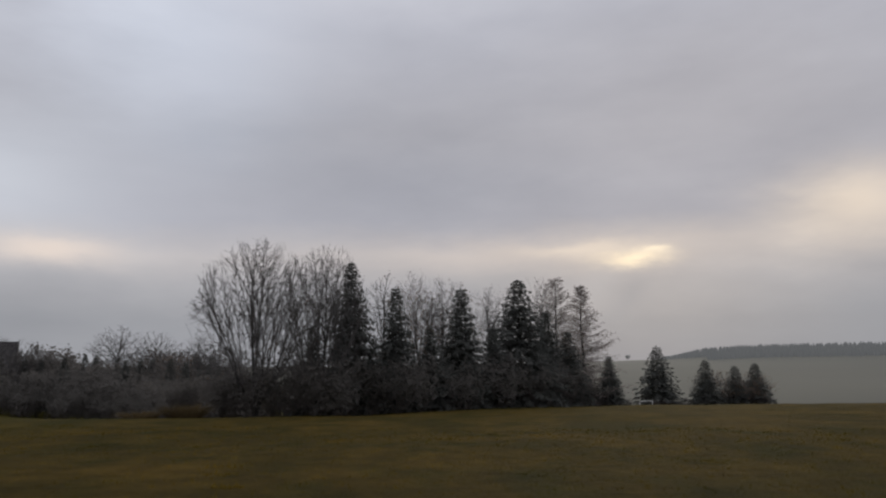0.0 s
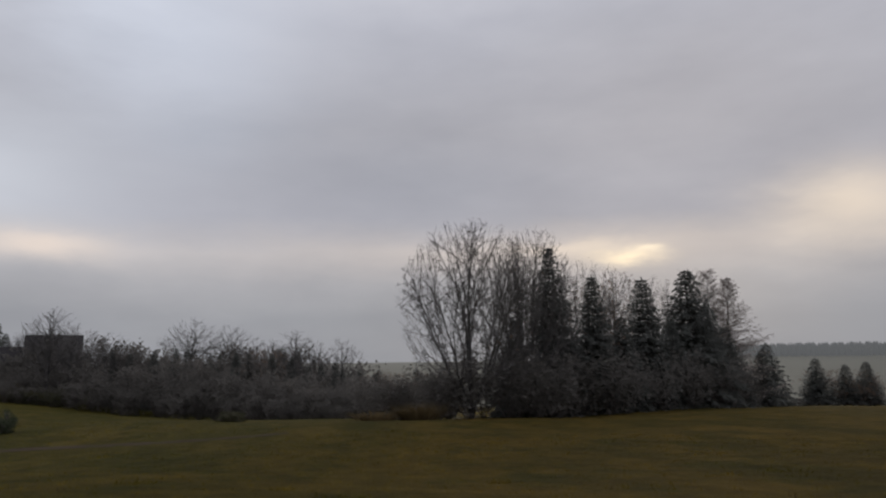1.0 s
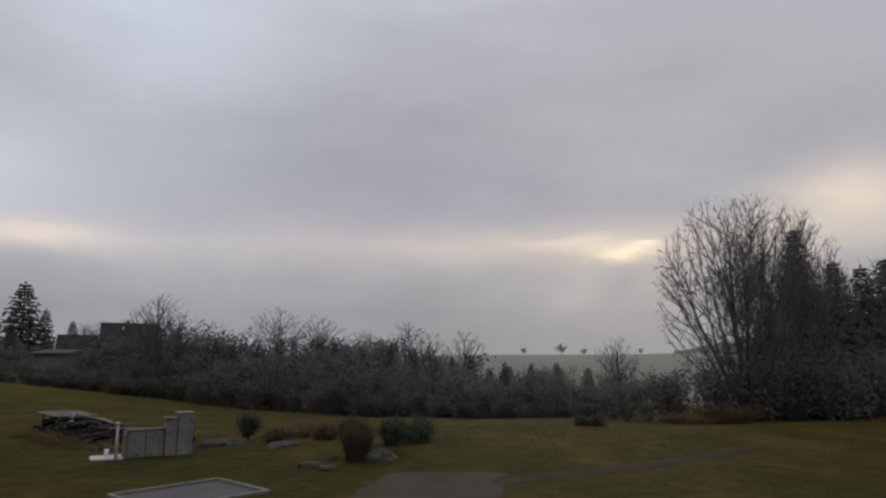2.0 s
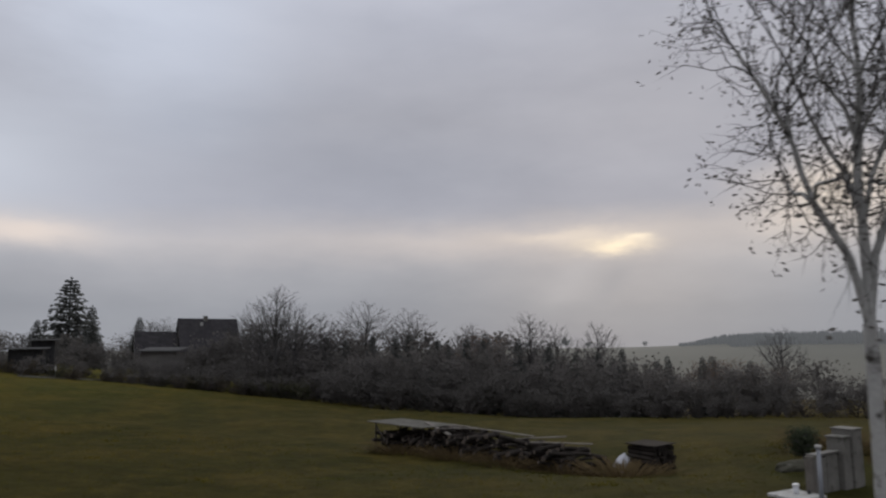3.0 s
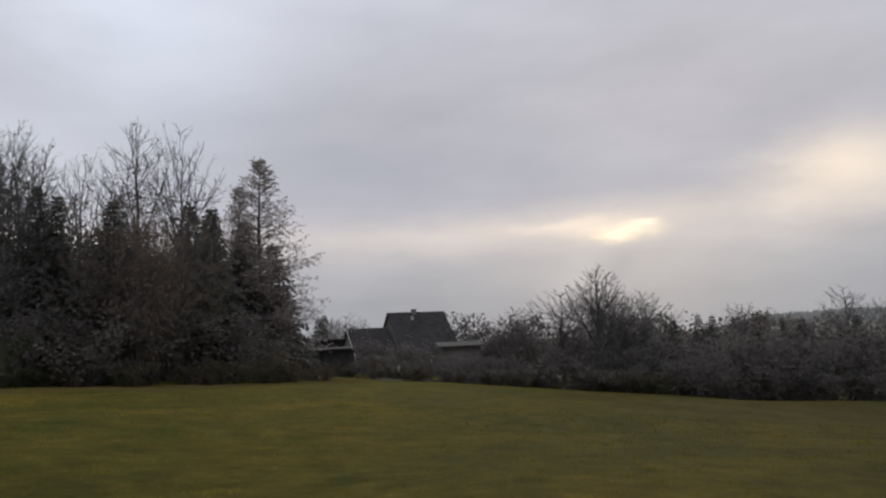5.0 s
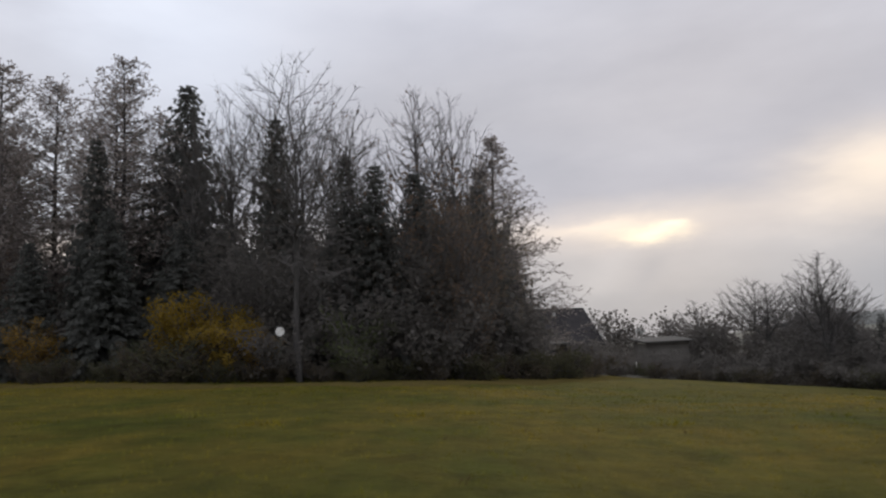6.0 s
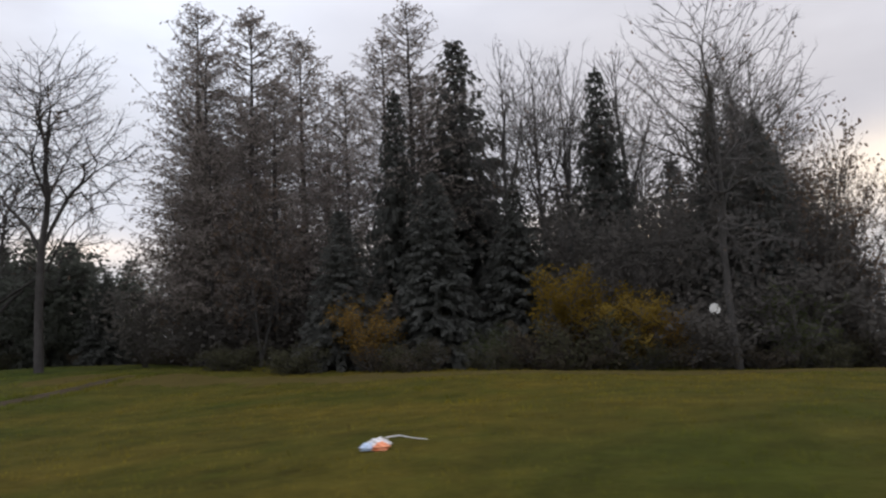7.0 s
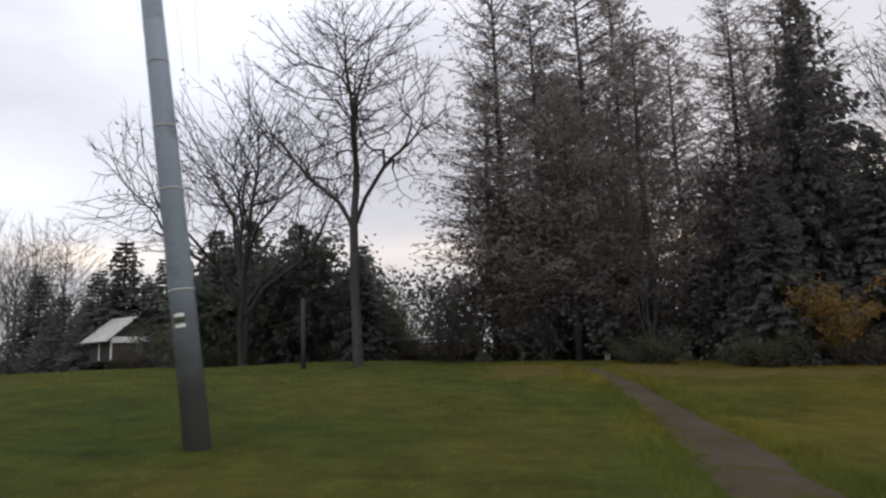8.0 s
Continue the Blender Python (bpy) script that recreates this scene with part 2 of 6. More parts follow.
for t_ in (POLEWOOD.node_tree,):
    base_ = t_.nodes["Principled BSDF"].inputs["Base Color"].links[0].from_socket
    tc_, sp_, mr_, nz_, ad_, mx_ = (t_.nodes.new("ShaderNode" + k_) for k_ in ("TexCoord", "SeparateXYZ", "MapRange", "TexNoise", "Math", "Mix"))
    t_.links.new(tc_.outputs["Object"], sp_.inputs[0])
    nz_.inputs["Scale"].default_value, nz_.inputs["Detail"].default_value = 3.0, 5
    t_.links.new(tc_.outputs["Object"], nz_.inputs["Vector"])
    ad_.operation = "ADD"
    t_.links.new(sp_.outputs[2], ad_.inputs[0])
    t_.links.new(nz_.outputs[0], ad_.inputs[1])
    mr_.inputs[1].default_value, mr_.inputs[2].default_value, mr_.inputs[3].default_value, mr_.inputs[4].default_value = 1.1, 2.1, 0.85, 0.0
    t_.links.new(ad_.outputs[0], mr_.inputs[0])
    mx_.data_type = "RGBA"
    mx_.inputs[7].default_value = (0.085, 0.078, 0.062, 1)
    t_.links.new(mr_.outputs[0], mx_.inputs[0])
    t_.links.new(base_, mx_.inputs[6])
    t_.links.new(mx_.outputs[2], t_.nodes["Principled BSDF"].inputs["Base Color"])
DARKSTAKE = material("mossy_stake", (0.06, 0.062, 0.05), (0.11, 0.11, 0.09), 4, 0.85, 0.3, 30, 0.05)
STAKE = material("grey_stake", (0.20, 0.21, 0.23), (0.30, 0.31, 0.33), 4, 0.8, 0.2, 30, 0.05)
OCHRE = material("ochre_paint", (0.40, 0.29, 0.17), (0.54, 0.41, 0.26), 4, 0.7, 0.2, 25, 0.05)
REDPAINT = material("red_paint", (0.45, 0.06, 0.05), (0.55, 0.09, 0.07), 4, 0.6, 0.05, 20, 0.03)
BLACK = material("black_paint", (0.015, 0.015, 0.017), (0.03, 0.03, 0.032), 4, 0.5, 0.05, 20, 0.03)
BLUE = material("blue_paint", (0.03, 0.05, 0.22), (0.05, 0.08, 0.3), 4, 0.5, 0.05, 20, 0.03)


def mist_glow(name, dark, light, scale, near_glow, far_glow, near_at, far_at):
    """Backdrop surface; evening mist is a painted glow, paler the farther off it lies."""
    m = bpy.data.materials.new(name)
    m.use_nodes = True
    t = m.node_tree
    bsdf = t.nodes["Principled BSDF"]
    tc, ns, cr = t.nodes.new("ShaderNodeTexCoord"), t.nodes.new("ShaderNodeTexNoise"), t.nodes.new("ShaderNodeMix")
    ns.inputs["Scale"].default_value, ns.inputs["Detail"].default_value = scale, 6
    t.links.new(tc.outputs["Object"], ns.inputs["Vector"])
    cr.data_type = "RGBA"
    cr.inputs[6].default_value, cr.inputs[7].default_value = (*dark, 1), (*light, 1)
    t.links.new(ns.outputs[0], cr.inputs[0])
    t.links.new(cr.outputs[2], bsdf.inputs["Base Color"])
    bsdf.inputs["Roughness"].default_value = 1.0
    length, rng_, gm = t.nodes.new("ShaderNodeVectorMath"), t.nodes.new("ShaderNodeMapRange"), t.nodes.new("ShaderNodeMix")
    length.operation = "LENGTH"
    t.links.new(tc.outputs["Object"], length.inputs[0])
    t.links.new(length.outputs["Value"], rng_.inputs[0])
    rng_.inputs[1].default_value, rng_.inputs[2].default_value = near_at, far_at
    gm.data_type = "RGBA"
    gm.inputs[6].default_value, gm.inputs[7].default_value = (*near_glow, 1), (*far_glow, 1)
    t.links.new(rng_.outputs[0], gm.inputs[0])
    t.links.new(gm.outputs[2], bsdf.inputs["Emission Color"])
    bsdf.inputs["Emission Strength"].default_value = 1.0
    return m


# emission stands in for the mist over far fields and woods
HILL_FIELD = mist_glow("mist_glow_far_fields", (0.02, 0.022, 0.016), (0.055, 0.052, 0.038), 0.006, (0.020, 0.020, 0.017), (0.066, 0.068, 0.066), 180, 1150)
HILL_WOOD = mist_glow("mist_glow_far_woods", (0.02, 0.022, 0.02), (0.05, 0.05, 0.045), 0.02, (0.06, 0.064, 0.066), (0.085, 0.09, 0.097), 180, 1020)


def grass_material(name="meadow_grass", gain=1.0, thin=0.0):
    """Autumn meadow: brownish and mossy patches at several scales."""
    m = bpy.data.materials.new(name)
    m.use_nodes = True
    t = m.node_tree
    bsdf = t.nodes["Principled BSDF"]
    tc = t.nodes.new("ShaderNodeTexCoord")

    def noise_at(s, detail, rough=0.55):
        n = t.nodes.new("ShaderNodeTexNoise")
        n.inputs["Scale"].default_value, n.inputs["Detail"].default_value, n.inputs["Roughness"].default_value = s, detail, rough
        t.links.new(tc.outputs["Object"], n.inputs["Vector"])
        r = t.nodes.new("ShaderNodeMapRange")
        r.inputs[1].default_value, r.inputs[2].default_value = 0.32, 0.68
        t.links.new(n.outputs[0], r.inputs[0])
        return r.outputs[0]

    def mix(fac, a, b):
        n = t.nodes.new("ShaderNodeMix")
        n.data_type = "RGBA"
        for i, v in ((0, fac), (6, a), (7, b)):
            if isinstance(v, float):
                n.inputs[i].default_value = v
            elif isinstance(v, tuple):
                n.inputs[i].default_value = (*v, 1)
            else:
                t.links.new(v, n.inputs[i])
        return n.outputs[2]

    a = mix(noise_at(0.05, 5), (0.056, 0.037, 0.0065), (0.030, 0.027, 0.0045))
    b = mix(noise_at(0.45, 6, 0.65), (0.062, 0.042, 0.008), (0.022, 0.021, 0.0035))
    c = mix(noise_at(6.0, 5, 0.7), (0.017, 0.015, 0.004), (0.056, 0.044, 0.013))
    sx = t.nodes.new("ShaderNodeSeparateXYZ")
    t.links.new(tc.outputs["Object"], sx.inputs[0])
    yard = t.nodes.new("ShaderNodeMapRange")
    yard.interpolation_type = "SMOOTHSTEP"
    yard.inputs[1].default_value, yard.inputs[2].default_value = -12.0, -28.0
    t.links.new(sx.outputs[0], yard.inputs[0])
    a = mix(yard.outputs[0], a, mix(noise_at(0.06, 5), (0.050, 0.044, 0.009), (0.030, 0.035, 0.007)))
    b = mix(yard.outputs[0], b, mix(noise_at(0.45, 6, 0.65), (0.058, 0.048, 0.010), (0.022, 0.027, 0.005)))
    side = t.nodes.new("ShaderNodeMapRange")
    side.interpolation_type = "SMOOTHSTEP"
    side.inputs[1].default_value, side.inputs[2].default_value = -52.0, -84.0
    t.links.new(sx.outputs[0], side.inputs[0])
    a = mix(side.outputs[0], a, mix(noise_at(0.07, 5), (0.096, 0.080, 0.015), (0.038, 0.062, 0.010)))
    b = mix(side.outputs[0], b, mix(noise_at(0.5, 6, 0.65), (0.126, 0.100, 0.018), (0.034, 0.048, 0.008)))
    lawn = t.nodes.new("ShaderNodeMapRange")
    lawn.interpolation_type = "SMOOTHSTEP"
    lawn.inputs[1].default_value, lawn.inputs[2].default_value = -107.0, -116.0
    t.links.new(sx.outputs[0], lawn.inputs[0])
    a = mix(lawn.outputs[0], a, (0.047, 0.067, 0.012))
    b = mix(lawn.outputs[0], b, mix(noise_at(0.6, 6, 0.65), (0.076, 0.090, 0.018), (0.014, 0.042, 0.006)))
    stretch = t.nodes.new("ShaderNodeMapping")
    stretch.inputs["Rotation"].default_value = (0, 0, radians(17))
    stretch.inputs["Scale"].default_value = (0.30, 0.20, 1)
    t.links.new(tc.outputs["Object"], stretch.inputs[0])
    st = t.nodes.new("ShaderNodeTexNoise")
    st.inputs["Scale"].default_value, st.inputs["Detail"].default_value, st.inputs["Roughness"].default_value = 1.0, 9, 0.66
    t.links.new(stretch.outputs[0], st.inputs["Vector"])
    sr = t.nodes.new("ShaderNodeMapRange")
    sr.inputs[1].default_value, sr.inputs[2].default_value = 0.4, 0.66
    t.links.new(st.outputs[0], sr.inputs[0])
    d = mix(side.outputs[0], mix(yard.outputs[0], (0.092, 0.058, 0.011), (0.074, 0.055, 0.012)), (0.116, 0.085, 0.014))
    d = mix(lawn.outputs[0], d, (0.088, 0.074, 0.016))
    colour = mix(0.26, mix(0.52, a, b), c)
    colour = mix(sr.outputs[0], colour, mix(0.78, colour, d))
    wet = t.nodes.new("ShaderNodeMapping")
    wet.inputs["Rotation"].default_value, wet.inputs["Location"].default_value = (0, 0, radians(17)), (31, 7, 0)
    wet.inputs["Scale"].default_value = (0.62, 0.30, 1)
    t.links.new(tc.outputs["Object"], wet.inputs[0])
    wn = t.nodes.new("ShaderNodeTexNoise")
    wn.inputs["Scale"].default_value, wn.inputs["Detail"].default_value, wn.inputs["Roughness"].default_value = 1.0, 9, 0.66
    t.links.new(wet.outputs[0], wn.inputs["Vector"])
    wr = t.nodes.new("ShaderNodeMapRange")
    wr.inputs[1].default_value, wr.inputs[2].default_value, wr.inputs[4].default_value = 0.50, 0.64, 0.65
    t.links.new(wn.outputs[0], wr.inputs[0])
    colour = mix(wr.outputs[0], colour, mix(side.outputs[0], (0.022, 0.024, 0.0045), (0.044, 0.052, 0.008)))
    bright = t.nodes.new("ShaderNodeVectorMath")
    bright.operation = "SCALE"
    mottle = t.nodes.new("ShaderNodeMapRange")
    mottle.inputs[3].default_value, mottle.inputs[4].default_value = 0.62 * gain, 1.34 * gain
    t.links.new(noise_at(1.7, 9, 0.74), mottle.inputs[0])
    t.links.new(mottle.outputs[0], bright.inputs["Scale"])
    t.links.new(colour, bright.inputs[0])
    t.links.new(bright.outputs[0], bsdf.inputs["Base Color"])
    bsdf.inputs["Roughness"].default_value = 1.0
    bsdf.inputs["Specular IOR Level"].default_value = 0.05
    bp = t.nodes.new("ShaderNodeBump")
    bp.inputs["Strength"].default_value, bp.inputs["Distance"].default_value = 0.75, 0.08
    t.links.new(noise_at(7.0, 6, 0.75), bp.inputs["Height"])
    if not thin:
        t.links.new(bp.outputs[0], bsdf.inputs["Normal"])
    else:
        tr, mx = t.nodes.new("ShaderNodeBsdfTranslucent"), t.nodes.new("ShaderNodeMixShader")
        mx.inputs[0].default_value = thin
        t.links.new(bright.outputs[0], tr.inputs[0])
        t.links.new(bsdf.outputs[0], mx.inputs[1])
        t.links.new(tr.outputs[0], mx.inputs[2])
        t.links.new(mx.outputs[0], t.nodes["Material Output"].inputs[0])
    return m


GRASS = grass_material()
BLADE = grass_material("grass_blades", 2.3, 0.5)

# ---- the lie of the land: spot heights, blended smoothly ----
SPOTS = np.array([
    (40, -12, 0.7), (0, 1, 0.68), (-30, 11, 0.58), (-60, 21, 0.56), (-88, 30, 0.68), (-115, 37, 0.74), (-160, 52, 1.0), (-60, -40, 0.6),
    (-102, 39, 1.02), (-118, 43, 1.05), (-32, 29, -0.9), (-39, 29, -1.05), (-46, 41, -1.9), (-14, 50, -2.1), (0, 61, -2.55),
    (14, 80, -3.8), (30, 102, -5.4), (-78, 74, -0.9), (-63, 86, -3.1), (-80, 114, -2.2), (-96, 52, 0.85), (-111, 57, 1.3),
    (-120, 61, 1.6), (-145, 94, 2.75), (-27, 66, -3.6), (-30, 100, -7.0), (60, 40, -1.2), (-34, 25, -0.82), (-27, 25, -0.75), (-113, 44, 0.9)])
REACH = 14.0


def blend(xy):
    gap = np.sqrt(((np.asarray(xy)[:, None, :] - SPOTS[None, :, :2]) ** 2).sum(2) + REACH ** 2)
    return gap


WEIGHTS = np.linalg.solve(blend(SPOTS[:, :2]) + 0.05 * np.eye(len(SPOTS)), SPOTS[:, 2] - SPOTS[:, 2].mean())


wave_rng = np.random.default_rng(5)
WAVES = [(wave_rng.uniform(3.5, 16), wave_rng.uniform(0, 6.28), wave_rng.uniform(0, 6.28)) for _ in range(24)]


def land(x, y):
    """Height of the ground at many places; far off it sinks into the valley."""
    x, y = np.asarray(x, float), np.asarray(y, float)
    near = blend(np.stack([x, y], 1)) @ WEIGHTS + SPOTS[:, 2].mean()
    far = np.hypot(x + 45, y - 45)
    k = np.clip((far - 70) / 150, 0, 1)
    k = k * k * (3 - 2 * k)
    valley = -44.0 * np.clip((y - 50) / 250, 0, 1) * np.maximum(np.clip((x + 330) / 260, 0, 1), np.clip((y - 180) / 150, 0, 1))
    rough = sum(np.sin((x * np.cos(an) + y * np.sin(an)) * 6.28 / wl + ph) * wl * 0.0011 for wl, an, ph in WAVES)
    dip = -0.36 * np.exp(-((x + 40.3) ** 2 + (y - 35.2) ** 2) / 9.0)
    return (near + dip) * (1 - k) + valley * k + rough * (1 - k)


def gz(x, y):
    return float(land([x], [y])[0])


# ---- building blocks ----
class Geo:
    """Vertices and faces of one mesh in the making."""

    def __init__(self):
        self.v, self.f, self.m = [], [], []

    def tube(self, p, q, r0, r1, n=3, m=0):
        d = (q - p)
        if d.length < 1e-6:
            return
        d.normalize()
        a = d.orthogonal()
        a.normalize()
        b = d.cross(a)
        k = len(self.v)
        for c, r in ((p, r0), (q, r1)):
            for i in range(n):
                w = 6.28318 * i / n
                self.v.append(c + (a * math.cos(w) + b * math.sin(w)) * r)
        for i in range(n):
            j = (i + 1) % n
            self.f.append((k + i, k + j, k + n + j, k + n + i))
            self.m.append(m)

    def pipe(self, points, radii, n=6, m=0, cap=True):
        """A tube through several points, with shared rings."""
        k = len(self.v)
        a = None
        for i, p in enumerate(points):
            d = (points[min(i + 1, len(points) - 1)] - points[max(i - 1, 0)])
            d.normalize()
            a = d.orthogonal() if a is None else (a - d * a.dot(d))
            a.normalize()
            b = d.cross(a)
            for j in range(n):
                w = 6.28318 * j / n
                self.v.append(p + (a * math.cos(w) + b * math.sin(w)) * radii[i])
        for i in range(len(points) - 1):
            for j in range(n):
                self.f.append((k + i * n + j, k + i * n + (j + 1) % n, k + (i + 1) * n + (j + 1) % n, k + (i + 1) * n + j))
                self.m.append(m)
        if cap:
            e = k + (len(points) - 1) * n
            self.f.append(tuple(e + j for j in range(n)))
            self.f.append(tuple(k + n - 1 - j for j in range(n)))
            self.m += [m, m]

    def spike(self, p, q, rad, m=0):
        """A fine twig that runs out to a point."""
        d = (q - p).normalized()
        a = d.orthogonal().normalized()
        b = d.cross(a)
        k = len(self.v)
        self.v += [p + a * rad, p + (b * 0.87 - a * 0.5) * rad, p - (b * 0.87 + a * 0.5) * rad, q]
        for i in range(3):
            self.f.append((k + i, k + (i + 1) % 3, k + 3))
            self.m.append(m)

    def leaf(self, p, d, side, long, wide, m=0):
        """A small kite-shaped leaf or spray."""
        k = len(self.v)
        self.v += [p, p + d * long * 0.5 + side * wide * 0.5, p + d * long, p + d * long * 0.5 - side * wide * 0.5]
        self.f.append((k, k + 1, k + 2, k + 3))
        self.m.append(m)

    def box(self, lo, hi, m=0, bevel=0.0, turn=None):
        x0, y0, z0 = lo
        x1, y1, z1 = hi
        k = len(self.v)
        c = [(x0, y0, z0), (x1, y0, z0), (x1, y1, z0), (x0, y1, z0), (x0, y0, z1), (x1, y0, z1), (x1, y1, z1), (x0, y1, z1)]
        self.v += [turn @ Vector(p) if turn else Vector(p) for p in c]
        for q in ((3, 2, 1, 0), (4, 5, 6, 7), (0, 1, 5, 4), (1, 2, 6, 5), (2, 3, 7, 6), (3, 0, 4, 7)):
            self.f.append(tuple(k + i for i in q))
            self.m.append(m)

    def mesh(self, name, materials, smooth=False):
        me = bpy.data.meshes.new(name)
        me.from_pydata([tuple(p) for p in self.v], [], self.f)
        for mt in (materials if isinstance(materials, (list, tuple)) else [materials]):
            me.materials.append(mt)
        me.polygons.foreach_set("material_index", self.m)
        if smooth:
            me.polygons.foreach_set("use_smooth", [True] * len(self.f))
        me.update()
        return me


def part(name, geo, mat, parent=None, label="", bevel=0.0, smooth=False):
    """One mesh object under a thing or a part."""
    me = geo if isinstance(geo, bpy.types.Mesh) else geo.mesh(name, mat, smooth)
    if bevel:
        bm = bmesh.new()
        bm.from_mesh(me)
        bmesh.ops.bevel(bm, geom=bm.edges[:], offset=bevel, segments=1, affect="EDGES")
        bm.to_mesh(me)
        bm.free()
    ob = new(name, me)
    if parent:
        ob.parent = parent
    if label:
        ob["label"] = label
    return ob


def thing(name, x, y, z, label, category, turn=0.0, group=""):
    ob = new(name)
    ob.matrix_basis = pose(x, y, z, 0, 0, turn)
    return tagged(ob, label, category, group)


def frame_of(p, q):
    """A turn that lays local z along the line from p to q."""
    z = (Vector(q) - Vector(p)).normalized()
    y = (Vector((0, 1, 0)) - z * z.y).normalized()
    m = Matrix((y.cross(z), y, z)).transposed().to_4x4()
    return Matrix.Translation(p) @ m


def rod(n, r0, r1, h, base=0.0, cap=True):
    g = Geo()
    g.pipe([Vector((0, 0, base)), Vector((0, 0, base + h * 0.5)), Vector((0, 0, base + h))], [r0, (r0 + r1) / 2, r1], n, 0, cap)
    return g


# ---- ground, road, tracks ----
def axis(lo, hi, step, far):
    mid = list(np.arange(lo, hi + 0.01, step))
    out, s = [], step
    a = hi
    while a < far:
        s *= 1.25
        a += s
        out.append(a)
    neg, s, a = [], step, lo
    while a > -far:
        s *= 1.25
        a -= s
        neg.append(a)
    return np.array(neg[::-1] + mid + out)


gx, gy = axis(-165, 60, 1.5, 3200), axis(-15, 125, 1.5, 3200)
X, Y = np.meshgrid(gx, gy)
Z = np.concatenate([land(X[i], Y[i]) for i in range(len(gy))]).reshape(X.shape)
ny, nx = X.shape
me = bpy.data.meshes.new("ground")
idx = np.arange(nx * ny).reshape(ny, nx)
me.from_pydata(np.stack([X.ravel(), Y.ravel(), Z.ravel()], 1).tolist(), [],
               np.stack([idx[:-1, :-1].ravel(), idx[:-1, 1:].ravel(), idx[1:, 1:].ravel(), idx[1:, :-1].ravel()], 1).tolist())
me.materials.append(GRASS)
me.polygons.foreach_set("use_smooth", [True] * len(me.polygons))
tagged(new("ground", me), "yellow-green autumn meadow sloping down into a valley", "ground", kind="structure")


def strip(name, line, half, mat, lift, label, category, ragged=0.0, taper=0.0):
    """A road or track laid on the land along a line."""
    r = random.Random(7)
    g = Geo()
    pts = []
    for (x0, y0), (x1, y1) in zip(line[:-1], line[1:]):
        n = max(2, int(math.hypot(x1 - x0, y1 - y0) / (0.16 if ragged else 0.45)))
        pts += [(x0 + (x1 - x0) * i / n, y0 + (y1 - y0) * i / n) for i in range(n)]
    pts.append(line[-1])
    cross = (-1.0, -0.5, 0.0, 0.5, 1.0)
    for i, (x, y) in enumerate(pts):
        a, b = pts[max(i - 2, 0)], pts[min(i + 2, len(pts) - 1)]
        d = Vector((b[0] - a[0], b[1] - a[1], 0)).normalized()
        s = Vector((-d.y, d.x, 0))
        wl = half * (1 + ragged * (0.6 * noise.noise(Vector((x * 0.7, y * 0.7, 1.0))) + 0.8 * noise.noise(Vector((x * 2.6, y * 2.6, 5.0)))))
        wr = half * (1 + ragged * (0.6 * noise.noise(Vector((x * 0.7, y * 0.7, 9.0))) + 0.8 * noise.noise(Vector((x * 2.6, y * 2.6, 3.0)))))
        if ragged:
            thin = 1 - taper * i / len(pts)
            wl = (wl + 0.5 * half * ragged * noise.noise(Vector((x * 9, y * 9, 2.0)))) * thin
            wr = (wr + 0.5 * half * ragged * noise.noise(Vector((x * 9, y * 9, 6.0)))) * thin
        for c in cross:
            q = Vector((x, y, 0)) + s * (c * (wl if c < 0 else wr))
            edge = 0.10 if abs(c) == 1 else 0.0
            q.z = gz(q.x, q.y) + lift - edge
            g.v.append(q)
    for i in range(len(pts) - 1):
        for j in range(4):
            k = i * 5 + j
            g.f.append((k, k + 1, k + 6, k + 5))
            g.m.append(0)
    return tagged(part(name, g, mat, smooth=True), label, category, kind="structure")

strip("road", [(60, -20.8), (-0.3, -0.6), (-30, 9.3), (-59, 19.7), (-87.5, 28.1), (-114.7, 35.1), (-160, 46.2)], 2.6, ASPHALT, 0.05, "grey asphalt country road beside the meadow", "road")
strip("gravel_drive", [(-35.2, 11.6), (-32.9, 16.5), (-31.2, 21.0), (-30.4, 25.5)], 1.8, GRAVEL, 0.04, "pale gravel driveway mouth beside the lawn", "driveway", 0.12)
strip("farm_track", [(-30.4, 24.0), (-28.2, 25.3), (-25.6, 27.2), (-23.4, 29.4), (-21.4, 31.4)], 0.62, PATHDIRT, 0.02, "trodden earth farm track across the meadow", "track", 0.3, 0.6)
strip("leaf_litter_verge", [(-114.6, 54.9), (-108, 53.6), (-101.5, 52.0), (-96, 51.5), (-91, 51.7), (-87.0, 54.4), (-84.3, 60), (-81.8, 66), (-79.6, 71)], 2.4, LITTER, 0.02, "brown strip of dead leaves and withered grass along the wood", "verge", 1.0, 0.3)
strip("footpath", [(-113.6, 36.4), (-113.4, 39.5), (-113.2, 41.5), (-112.9, 43.4), (-112.5, 46.6), (-112.25, 51.0), (-112.4, 54.5)], 0.66, PATHDIRT, 0.03, "narrow trodden footpath of earth and gravel through the grass", "path", 0.3, 0.55)


# ---- trees ----
def jitter(r, k):
    return Vector((r.uniform(-k, k), r.uniform(-k, k), r.uniform(-k, k)))


def split(ways, k, rg):
    """Sorts directions into k bundles that point alike."""
    mid = ways[rg.choice(len(ways), k, replace=False)]
    for _ in range(5):
        own = np.argmax(ways @ mid.T, 1)
        for c in range(k):
            if (own == c).any():
                m = ways[own == c].mean(0)
                mid[c] = m / (np.linalg.norm(m) + 1e-9)
    return [np.nonzero(own == c)[0] for c in range(k) if (own == c).any()]


